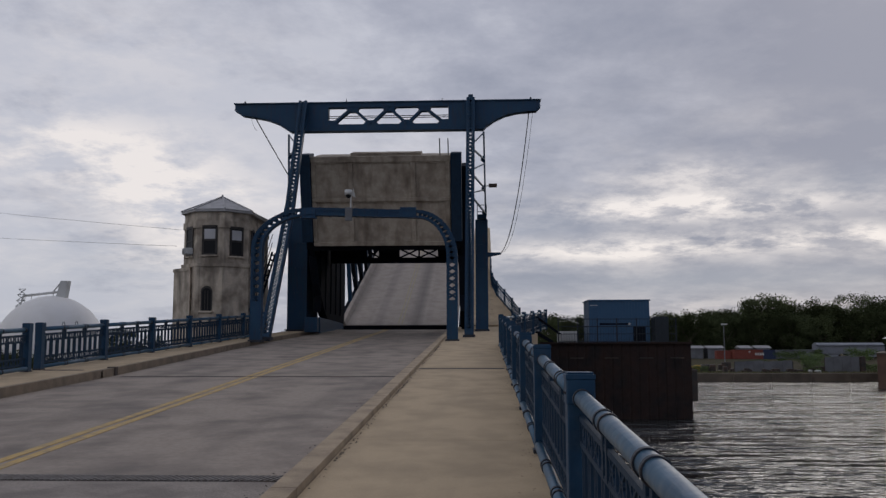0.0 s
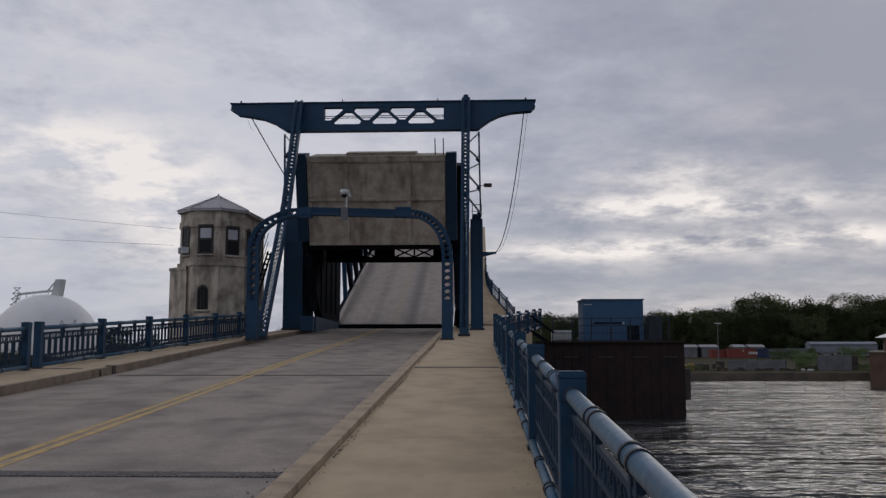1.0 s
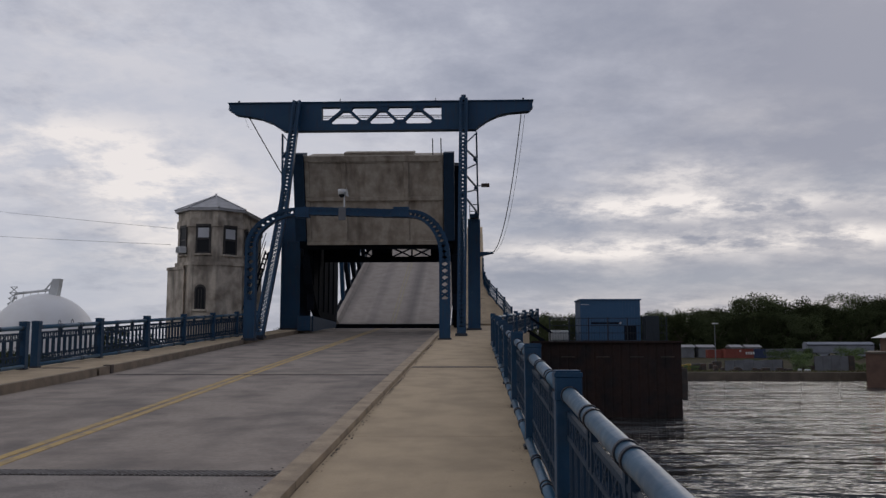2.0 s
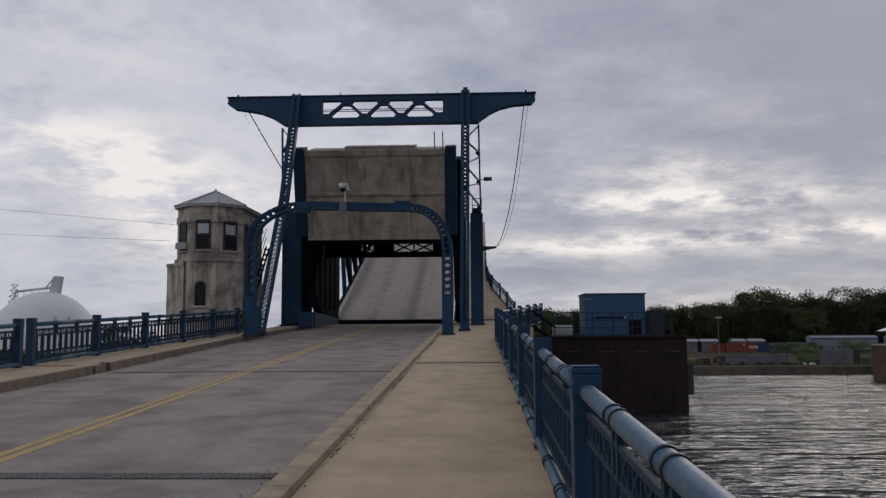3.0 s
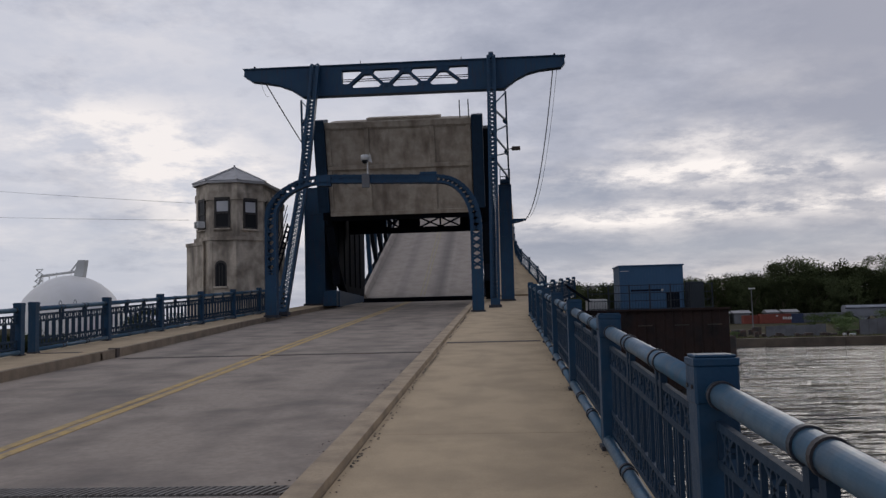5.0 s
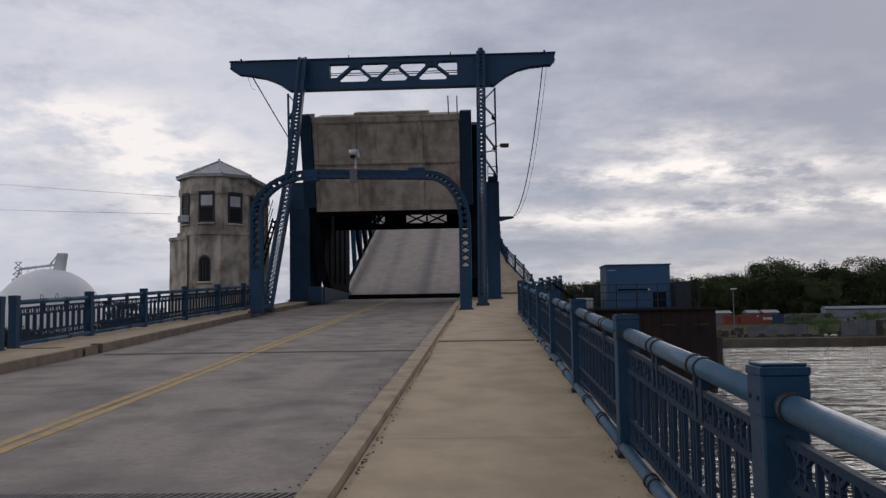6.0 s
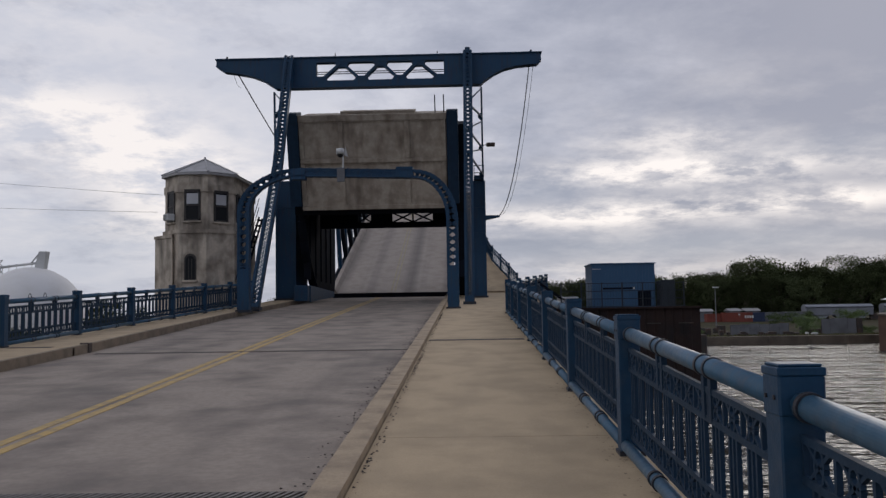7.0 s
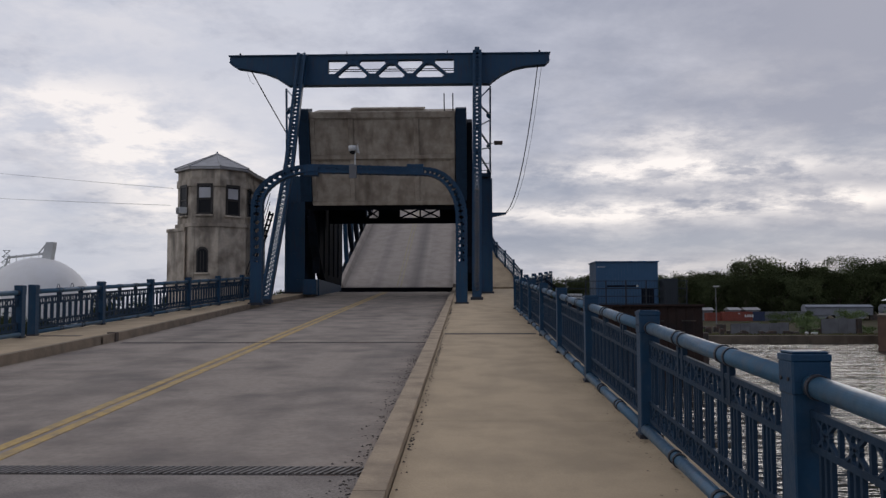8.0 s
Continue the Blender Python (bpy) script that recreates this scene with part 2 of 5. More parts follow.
def water_material():
    m = bpy.data.materials.new("rippled_river_water")
    m.use_nodes = True
    n, l = m.node_tree.nodes, m.node_tree.links
    b = n["Principled BSDF"]
    b.inputs["Base Color"].default_value = (0.030, 0.032, 0.031, 1)
    b.inputs["Roughness"].default_value = 0.06
    b.inputs["IOR"].default_value = 1.33
    geo = n.new("ShaderNodeNewGeometry")
    hs = []
    for sc, vec, rot in ((0.2, (0.5, 1.4, 1), 8), (0.6, (0.5, 1.5, 1), -12), (1.8, (0.6, 1.3, 1), 16)):
        mp = n.new("ShaderNodeMapping")
        mp.inputs["Scale"].default_value = vec
        mp.inputs["Rotation"].default_value = (0, 0, radians(rot))
        l.new(geo.outputs["Position"], mp.inputs[0])
        t = n.new("ShaderNodeTexNoise")
        t.inputs["Scale"].default_value = sc
        t.inputs["Detail"].default_value = 3
        l.new(mp.outputs[0], t.inputs["Vector"])
        k = n.new("ShaderNodeMath")
        k.operation = "MULTIPLY"
        k.inputs[1].default_value = 1.0 / sc
        l.new(t.outputs[0], k.inputs[0])
        hs.append(k.outputs[0])
    a = n.new("ShaderNodeMath")
    a.operation = "ADD"
    l.new(hs[0], a.inputs[0])
    l.new(hs[1], a.inputs[1])
    a2 = n.new("ShaderNodeMath")
    a2.operation = "ADD"
    l.new(a.outputs[0], a2.inputs[0])
    l.new(hs[2], a2.inputs[1])
    bp = n.new("ShaderNodeBump")
    bp.inputs["Strength"].default_value = 0.9
    bp.inputs["Distance"].default_value = 0.5
    l.new(a2.outputs[0], bp.inputs["Height"])
    l.new(bp.outputs[0], b.inputs["Normal"])
    return m


WATERM = water_material()

# ---------------------------------------------------------------- mesh helpers
GRADE = 0.05          # rise of the approach deck per metre
WATER = -2.2
LAND = -1.4


def deck(y):
    return GRADE * y


def mesh_of(name, bm, mat):
    me = bpy.data.meshes.new(name)
    bm.normal_update()
    bm.to_mesh(me)
    bm.free()
    me.materials.append(mat)
    return me


def part(name, bm, mat, parent, label="", smooth=False):
    """Links a bmesh (or shared mesh) as one mesh object under a thing or part."""
    me = mesh_of(name, bm, mat) if isinstance(bm, bmesh.types.BMesh) else bm
    if smooth:
        for p in me.polygons:
            p.use_smooth = True
    ob = new(name, me)
    ob.parent = parent
    if label:
        tagged(ob, label)
    return ob


def thing(name, label, category, group="", kind="", at=(0, 0, 0)):
    ob = new(name)
    ob.location = at
    ob.empty_display_size = 0.3
    return tagged(ob, label, category, group, kind)


def whole(name, bm, mat, label, category="", group="", kind="", at=(0, 0, 0), smooth=False):
    me = mesh_of(name, bm, mat)
    if smooth:
        for p in me.polygons:
            p.use_smooth = True
    ob = new(name, me)
    ob.location = at
    return tagged(ob, label, category, group, kind)


def box(bm, x0, x1, y0, y1, z0, z1, slope=0.0, bevel=0.0):
    """A box whose top and bottom may rise along y by slope."""
    vs = [bm.verts.new((x, y, z + slope * y)) for z in (z0, z1) for y in (y0, y1) for x in (x0, x1)]
    fs = [(0, 2, 3, 1), (4, 5, 7, 6), (0, 1, 5, 4), (1, 3, 7, 5), (3, 2, 6, 7), (2, 0, 4, 6)]
    faces = [bm.faces.new([vs[i] for i in f]) for f in fs]
    if bevel:
        bmesh.ops.bevel(bm, geom=list({e for f in faces for e in f.edges}), offset=bevel, segments=1, affect="EDGES")
    return bm


def bar(bm, p, q, w, h, side=(0, 1, 0)):
    """A straight bar from p to q, w across and h along side."""
    p, q = Vector(p), Vector(q)
    d = (q - p).normalized()
    s = Vector(side)
    a = d.cross(s)
    a = a.normalized() if a.length > 1e-4 else d.orthogonal().normalized()
    s = a.cross(d).normalized()
    vs = [bm.verts.new(c + a * (w / 2 * i) + s * (h / 2 * j)) for c in (p, q) for i, j in ((-1, -1), (1, -1), (1, 1), (-1, 1))]
    for f in ((3, 2, 1, 0), (4, 5, 6, 7), (0, 1, 5, 4), (1, 2, 6, 5), (2, 3, 7, 6), (3, 0, 4, 7)):
        bm.faces.new([vs[i] for i in f])
    return bm


def tube(bm, p, q, r, n=12, r2=None):
    p, q = Vector(p), Vector(q)
    d = (q - p).normalized()
    a = d.orthogonal().normalized()
    b = d.cross(a)
    rings = []
    for c, rr in ((p, r), (q, r if r2 is None else r2)):
        rings.append([bm.verts.new(c + (a * math.cos(2 * math.pi * i / n) + b * math.sin(2 * math.pi * i / n)) * rr) for i in range(n)])
    for i in range(n):
        bm.faces.new((rings[0][i], rings[0][(i + 1) % n], rings[1][(i + 1) % n], rings[1][i]))
    bm.faces.new(rings[0][::-1])
    bm.faces.new(rings[1])
    return bm


def prism(bm, outline, lo, hi, axis):
    """Extrudes a 2D outline between lo and hi along an axis ('x': outline is (y, z); 'y': (x, z); 'z': (x, y))."""
    def at(u, v, w):
        return {"x": (w, u, v), "y": (u, w, v), "z": (u, v, w)}[axis]
    a = [bm.verts.new(at(u, v, lo)) for u, v in outline]
    b = [bm.verts.new(at(u, v, hi)) for u, v in outline]
    n = len(outline)
    fa, fb = bm.faces.new(a), bm.faces.new(b[::-1])
    for i in range(n):
        bm.faces.new((a[i], b[i], b[(i + 1) % n], a[(i + 1) % n]))
    bmesh.ops.recalc_face_normals(bm, faces=bm.faces)
    return bm


def B():
    return bmesh.new()


def cable(name, pts, r, mat, label, category="cable", group=""):
    cu = bpy.data.curves.new(name, "CURVE")
    cu.dimensions, cu.bevel_depth, cu.bevel_resolution = "3D", r, 1
    sp = cu.splines.new("POLY")
    sp.points.add(len(pts) - 1)
    for s, p in zip(sp.points, pts):
        s.co = (*p, 1)
    cu.materials.append(mat)
    return tagged(new(name, cu), label, category, group)


def sag(p, q, drop, n=14):
    p, q = Vector(p), Vector(q)
    return [p.lerp(q, i / n) - Vector((0, 0, drop * 4 * (i / n) * (1 - i / n))) for i in range(n + 1)]

# ---------------------------------------------------------------- water and land
bm = B()
for x0, x1, y0, y1 in ((-1500, 1500, -300, 3000),):
    bm.faces.new([bm.verts.new(c) for c in ((x0, y0, WATER), (x1, y0, WATER), (x1, y1, WATER), (x0, y1, WATER))])
whole("water", bm, WATERM, "dark grey rippled river water under cloud", "river", kind="structure")
bm = B()
box(bm, -1500, 1500, 93.0, 3000, WATER - 2, LAND)
whole("ground", bm, LANDM, "gravel and scrub yard on the far bank", "ground", kind="structure")
bm = B()
box(bm, 4, 140, 92.0, 93.0, WATER - 1, LAND + 0.06)
for i in range(34):
    x = 6 + i * 4.0
    box(bm, x, x + 0.4, 91.85, 92.0, WATER - 1, LAND - 0.1)
whole("quay_wall", bm, QUAYM, "stained concrete quay wall along the far bank", "quay wall", kind="structure")

# ---------------------------------------------------------------- approach deck
YN, JOINT, HEEL = -14.0, 20.65, 58.4


def kerb_r(y):
    return -1.93 - 0.005 * y


def kerb_l(y):
    return -9.72 if y < 21.2 else -9.72 - 0.62 * min(y - 21.2, 15.5) / 15.5


def strip(bm, fa, fb, ys, top, thick):
    """A slab between two edges given as functions of y, following the grade."""
    rows = []
    for y in ys:
        rows.append([bm.verts.new((x, y, deck(y) + z)) for x, z in ((fa(y), top), (fb(y), top), (fb(y), top - thick), (fa(y), top - thick))])
    for a, b in zip(rows, rows[1:]):
        for i in range(4):
            bm.faces.new((a[i], a[(i + 1) % 4], b[(i + 1) % 4], b[i]))
    bm.faces.new(rows[0])
    bm.faces.new(rows[-1][::-1])
    bmesh.ops.recalc_face_normals(bm, faces=bm.faces)
    return bm


GAP = 0.045
RX_EDGE = 0.50
DIRTM = material("pavement_dirt", (0.30, 0.225, 0.145), 0.95, 0, (0.10, 0.07, 0.045), 0.5, 0.9, 40, 0.4, 0.3, 50)
ROAD_DROP = -0.2
bm = B()
near_ys = [YN, 0, 7.77]
strip(bm, lambda y: kerb_l(y) - 0.02, lambda y: kerb_r(y) + 0.02, near_ys, ROAD_DROP, 0.6)
whole("road", bm, ROUGHM, "grey speckled exposed-aggregate roadway before the grating", "road", kind="structure")
bm = B()
strip(bm, lambda y: kerb_l(y) - 0.02, lambda y: kerb_r(y) + 0.02, [8.11, 12, 16, JOINT - GAP], ROAD_DROP, 0.6)
strip(bm, lambda y: kerb_l(y) - 0.02, lambda y: kerb_r(y) + 0.02, [JOINT + GAP, 21.2, 26, 31, 36.7, 45, HEEL - 0.35], ROAD_DROP, 0.6)
road = whole("road", bm, ROADM, "worn grey-brown concrete roadway with wheel stains", "road", kind="structure")
bm = B()
strip(bm, lambda y: kerb_l(y), lambda y: kerb_r(y), [JOINT - GAP, JOINT + GAP], ROAD_DROP - 0.03, 0.3)
part("joint_filler", bm, DARKGAP, road, "dark expansion joint")

bm = B()
strip(bm, lambda y: kerb_r(y), lambda y: 0.78, [JOINT - GAP, JOINT + GAP], -0.03, 0.3)
strip(bm, lambda y: -11.7, lambda y: kerb_l(y), [20.18, 20.26], -0.03, 0.3)
part("joint_filler", bm, DARKGAP, road, "dark expansion joint")

bm = B()
strip(bm, lambda y: kerb_r(y) + 0.3, lambda y: 0.42, [JOINT - 0.15, JOINT + 0.15], 0.006, 0.02)
part("joint_plate", bm, SCRAP, road, "dark steel joint plate")
bm = B()
strip(bm, lambda y: kerb_l(y) + 0.3, lambda y: kerb_r(y) - 0.05, [JOINT - 0.11, JOINT + 0.11], ROAD_DROP + 0.006, 0.02)
part("joint_plate", bm, SCRAP, road, "dark steel joint plate")
bm = B()
strip(bm, lambda y: -11.2, lambda y: kerb_l(y) - 0.5, [20.12, 20.32], 0.006, 0.02)
part("joint_plate", bm, SCRAP, road, "dark steel joint plate")

# steel finger grating across the road
grate = thing("road_grating", "dark steel drain grating across the roadway", "grating", kind="structure")
bm = B()
strip(bm, kerb_l, kerb_r, [7.77, 8.11], ROAD_DROP - 0.12, 0.2)
part("trough", bm, DARKGAP, grate)
for y in (7.78, 8.09):
    bm = B()
    bar(bm, (kerb_l(y), y, deck(y) + ROAD_DROP - 0.02), (kerb_r(y), y, deck(y) + ROAD_DROP - 0.02), 0.03, 0.04, (0, 0, 1))
    part("edge_bar", bm, SCRAP, grate)
bm = B()
bar(bm, (-0.06, -0.14, 0), (0.06, 0.14, 0.014), 0.034, 0.05, (0, 0, 1))
tooth = mesh_of("grate_bar", bm, GRATEM)
x = kerb_l(8) + 0.15
while x < kerb_r(8) - 0.1:
    o = part("grate_bar", tooth, SCRAP, grate)
    o.location = (x, 7.94, deck(7.94) + ROAD_DROP - 0.022)
    x += 0.068

# yellow centre lines, worn
for off in (-0.11, 0.11):
    bm = B()

    def mid(y, o=off):
        return -5.80 - 0.019 * (y - 9.6) + o
    for y0, y1 in ((YN, 7.75), (8.13, JOINT - 0.05), (JOINT + 0.05, HEEL - 0.6)):
        strip(bm, lambda y: mid(y) - 0.068, lambda y: mid(y) + 0.068, [y0, (y0 + y1) / 2, y1], ROAD_DROP + 0.006, 0.01)
    whole("yellow_centre_line", bm, YELLOW, "worn yellow painted centre line on the roadway", "road marking", "centre lines", "structure")

# pavements, with slabs split at the joint
for nm, lab, segs in (("pavement", "tan concrete sidewalk slab beside the blue railing",
                       ((lambda y: kerb_r(y) + 0.243, lambda y: 0.80, [YN, 2.0, 9.3]),
                        (lambda y: kerb_r(y) + 0.243, lambda y: 0.80, [9.31, 15, JOINT - GAP]),
                        (lambda y: kerb_r(y) + 0.243, lambda y: 0.80 if y < 32.3 else min(0.80 + (y - 32.3) * 0.16, 2.7), [JOINT + GAP, 26, 32.3, 36, 40, 44.2, 50, 57.4]))),
                      ("pavement", "tan concrete sidewalk across the roadway",
                       ((lambda y: -11.75, lambda y: kerb_l(y) - 0.14, [YN, 5, 12, 20.19]),
                        (lambda y: -11.75, lambda y: kerb_l(y) - 0.14, [20.25, 21.2, 29, 36.7, 43, 52, HEEL - 0.4])))):
    bm = B()
    for fa, fb, ys in segs:
        strip(bm, fa, fb, ys, 0.0, 0.55)
    whole(nm, bm, WALKM, lab, "sidewalk", kind="structure")
# kerbs in lengths
for lab, face, w, ys in (("worn tan concrete kerb", kerb_r, 0.23, [YN, -6, 0, 6.2, 12.6, 16.7, JOINT - 0.02]),
                         ("worn tan concrete kerb", kerb_r, 0.23, [JOINT + 0.03, 27, 33.5, 40, 46.5, 53, HEEL - 0.4]),
                         ("stained concrete kerb across the road", kerb_l, -0.13, [YN, -4, 4, 12, 20.945]),
                         ("stained concrete kerb across the road", kerb_l, -0.13, [21.135, 27, 33, 39, 46, 52, HEEL - 0.4])):
    kb = thing("kerb", lab, "kerb", "kerbs", "structure")
    for a, b in zip(ys, ys[1:]):
        bm = B()
        lo, hi = sorted((0.0, w))
        strip(bm, lambda y: face(y) + lo, lambda y: face(y) + hi, [a + 0.006, b - 0.006], 0.075 if w > 0 else 0.004, 0.5)
        part("kerb_stone", bm, KERBM if w > 0 else OLDKERB, kb)
bm = B()
box(bm, kerb_l(21) - 0.20, kerb_l(21) + 0.03, 20.94, 21.14, deck(21) - 0.22, deck(21) + 0.03, bevel=0.02)
whole("kerb_block", bm, SCRAP, "dark rusted steel kerb joint block", "kerb block")
# loose grit and weeds along the kerb foot
bm = B()
rng = random.Random(5)
clumps = [(rng.uniform(7, 33), rng.uniform(0.3, 1.4), rng.random() < 0.72) for _ in range(60)] + [(13.2, 1.3, True), (14.6, 0.9, True), (11.5, 0.7, True)]
for cy, cs, on_road in clumps:
    for _ in range(34):
        y = rng.gauss(cy, cs)
        s = rng.uniform(0.004, 0.017)
        if abs(y - JOINT) < 0.25:
            continue
        if on_road:
            x, z = kerb_r(y) - abs(rng.gauss(0.10, 0.13)) - 0.01, deck(y) + ROAD_DROP
        else:
            x, z = kerb_r(y) + 0.27 + abs(rng.gauss(0, 0.03)), deck(y)
        k = rng.uniform(-0.4, 0.4)
        a, b, c, d = ((x - s, y - s * k), (x + s * k, y - s), (x + s, y + s * 1.6 * k), (x - s * k, y + s * 1.8))
        vs = [bm.verts.new((p[0], p[1], z + 0.002)) for p in (a, b, c, d)] + [bm.verts.new((x, y, z + s * 0.8))]
        for m in range(4):
            bm.faces.new((vs[m], vs[(m + 1) % 4], vs[4]))
whole("kerb_grit", bm, SCRAP, "dark grit and dead leaves along the kerb", "debris", kind="stuff")
bm = B()
for k in range(520):
    y = rng.uniform(2.5, 31)
    x = RX_EDGE - abs(rng.gauss(0, 0.10))
    if k % 3 == 0:
        y = 4.59 + 3.89 * rng.randrange(0, 7) + rng.gauss(0.0, 0.25)
    if abs(y - JOINT) < 0.4:
        continue
    s = rng.uniform(0.004, 0.015)
    vs = []
    for m in range(9):
        a = 2 * math.pi * m / 9
        q = s * rng.uniform(0.45, 1.2)
        px, py = x + q * math.cos(a), y + 1.9 * q * math.sin(a)
        vs.append(bm.verts.new((px, py, deck(py) + 0.003)))
    bm.faces.new(vs)
whole("pavement_dirt", bm, DIRTM, "dark dirt and rust stains along the railing foot", "stain", kind="stuff")
# girders and piers under the deck
bm = B()
for x in (-11.4, -8.6, -6, -3.4, 0.3):
    strip(bm, lambda y: x - 0.2, lambda y: x + 0.2, [YN, HEEL - 1.5], -0.62, 0.9)
whole("deck_girders", bm, DARKSTEEL, "dark steel girders under the approach deck", "girder", kind="structure")
for y in (-13, 20.6, 46.5):
    bm = B()
    box(bm, -11.6, 0.6, y - 0.7, y + 0.7, WATER - 2, deck(y) - 1.5)
    whole("pier", bm, CONC, "weathered concrete pier under the deck", "bridge pier", "deck piers", "structure")
bm = B()
box(bm, -11.8, 0.7, YN - 6, YN, WATER - 2, deck(YN) - 0.0)
whole("abutment", bm, CONC, "concrete abutment at the start of the approach", "abutment", kind="structure")

# ---------------------------------------------------------------- railings


def rail_post(height=1.2):
    t = thing("railing_post", "blue painted square steel railing post with capped top", "railing post", "railing posts")
    bm = B()
    box(bm, -0.092, 0.092, -0.092, 0.092, -0.02, height - 0.09, bevel=0.008)
    part("shaft", bm, RAILBLUE, t)
    bm = B()
    box(bm, -0.098, 0.098, -0.098, 0.098, height - 0.22, height - 0.045, bevel=0.01)
    part("collar_box", bm, RAILBLUE, t)
    bm = B()
    box(bm, -0.101, 0.101, -0.101, 0.101, height - 0.05, height - 0.014, bevel=0.004)
    box(bm, -0.09, 0.09, -0.09, 0.09, height - 0.014, height, bevel=0.005)
    part("cap", bm, RAILBLUE, t)
    bm = B()
    box(bm, -0.11, 0.11, -0.11, 0.11, -0.02, 0.035)
    part("foot_plate", bm, COLLAR, t, "rust-stained foot plate")
    for y in (-0.05, 0.05):
        bm = B()
        tube(bm, (-0.106, y, height - 0.14), (-0.09, y, height - 0.14), 0.010, 8)
        part("bolt", bm, COLLAR, t)
    return t


def rail_panel(length, side, slope=GRADE, detail=True, label="blue painted steel railing panel with pipe rails and ornate bars", spots=(0.34, 0.66)):
    """A panel running along +y from a post; side is -1 when the pavement lies towards -x."""
    t = thing("railing_panel", label, "railing", "railing panels")
    a, b = 0.10, length - 0.10

    def P(x, y, z):
        return (x, y, z + slope * y)
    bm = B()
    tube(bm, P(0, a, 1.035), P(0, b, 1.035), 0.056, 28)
    part("top_pipe", bm, LITPIPEBLUE, t, smooth=True)
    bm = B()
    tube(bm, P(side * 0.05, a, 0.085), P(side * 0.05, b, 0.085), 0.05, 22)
    part("bottom_pipe", bm, LITPIPEBLUE, t, smooth=True)
    for y in [0.17, length - 0.17] + [length * f + d for f in spots for d in (-0.09, 0.09)]:
        bm = B()
        tube(bm, P(0, y - 0.016, 1.035), P(0, y + 0.016, 1.035), 0.065, 20)
        part("collar", bm, COLLAR, t)
    for y in [length * f + d for f in spots for d in (-0.07, 0.07)]:
        bm = B()
        tube(bm, P(side * 0.05, y - 0.02, 0.085), P(side * 0.05, y + 0.02, 0.085), 0.061, 14)
        part("collar", bm, COLLAR, t)
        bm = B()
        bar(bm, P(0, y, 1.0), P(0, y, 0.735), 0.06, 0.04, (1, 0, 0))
        part("hanger", bm, SHADEBLUE, t)
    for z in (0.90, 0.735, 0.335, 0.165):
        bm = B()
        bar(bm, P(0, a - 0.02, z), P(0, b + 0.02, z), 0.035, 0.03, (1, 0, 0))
        part("flat_rail", bm, SHADEBLUE, t)
    n = max(3, int(round((b - a) / 0.32)))
    step = (b - a) / n
    bm = B()
    for k in (-1, 0, 1):
        box(bm, -0.012, 0.012, k * 0.064 - 0.0125, k * 0.064 + 0.0125, 0.0, 0.40)
    for z0, z1 in ((-0.17, 0.0), (0.40, 0.565)):
        box(bm, -0.012, 0.012, step / 2 - 0.012, step / 2 + 0.012, z0, z1)
    bal = mesh_of("baluster", bm, SHADEBLUE)
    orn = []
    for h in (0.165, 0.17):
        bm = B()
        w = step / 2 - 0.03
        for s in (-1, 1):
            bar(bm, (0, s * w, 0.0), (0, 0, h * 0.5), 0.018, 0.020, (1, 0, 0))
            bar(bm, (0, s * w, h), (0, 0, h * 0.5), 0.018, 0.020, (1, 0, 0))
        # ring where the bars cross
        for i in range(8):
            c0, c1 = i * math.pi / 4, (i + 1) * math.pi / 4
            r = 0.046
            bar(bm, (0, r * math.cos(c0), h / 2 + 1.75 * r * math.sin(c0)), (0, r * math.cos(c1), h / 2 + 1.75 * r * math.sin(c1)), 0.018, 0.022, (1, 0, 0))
        orn.append(mesh_of("frieze_ornament", bm, SHADEBLUE))
    for i in range(n):
        y = a + step * (i + 0.5)
        o = part("baluster", bal, None, t)
        o.location = P(0, y, 0.335)
        if detail:
            o = part("frieze_ornament", orn[0], None, t)
            o.location = P(0, y, 0.735)
            o = part("frieze_ornament", orn[1], None, t)
            o.location = P(0, y, 0.168)
    return t


RX, RSTEP, RY0 = 0.56, 3.89, 4.59
post0 = rail_post()
post0.location = (RX, RY0, deck(RY0))
for k in (-3, -2, 1, 2, 3, 4, 5, 6, 7):
    y = RY0 + RSTEP * k
    copy_thing(post0, pose(RX, y, deck(y)))
pan0 = rail_panel(RSTEP, -1)
pan0.location = (RX, RY0, deck(RY0))
for k in (-3, 1, 2, 3, 4, 5, 6):
    y = RY0 + RSTEP * k
    copy_thing(pan0, pose(RX, y, deck(y)))
yk = RY0 - 2 * RSTEP
long_pan = rail_panel(2 * RSTEP, -1, spots=(0.17, 0.33, 0.67, 0.83))
long_pan.location = (RX, yk, deck(yk))
# railing that steps outward round the tower
yl = RY0 + RSTEP * 7
far_pan = rail_panel(3.9, -1, 0.05, False, "blue steel railing panel on the widened walk beside the tower")
far_pan.matrix_basis = pose(RX, yl, deck(yl), 0, 0, -9)
x, y = RX, yl
for k in range(1, 6):
    x, y = x + 3.9 * math.sin(radians(9)), y + 3.9 * math.cos(radians(9))
    copy_thing(post0, pose(x, y, deck(y)))
    if k < 5:
        copy_thing(far_pan, pose(x, y, deck(y), 0, 0, -9))

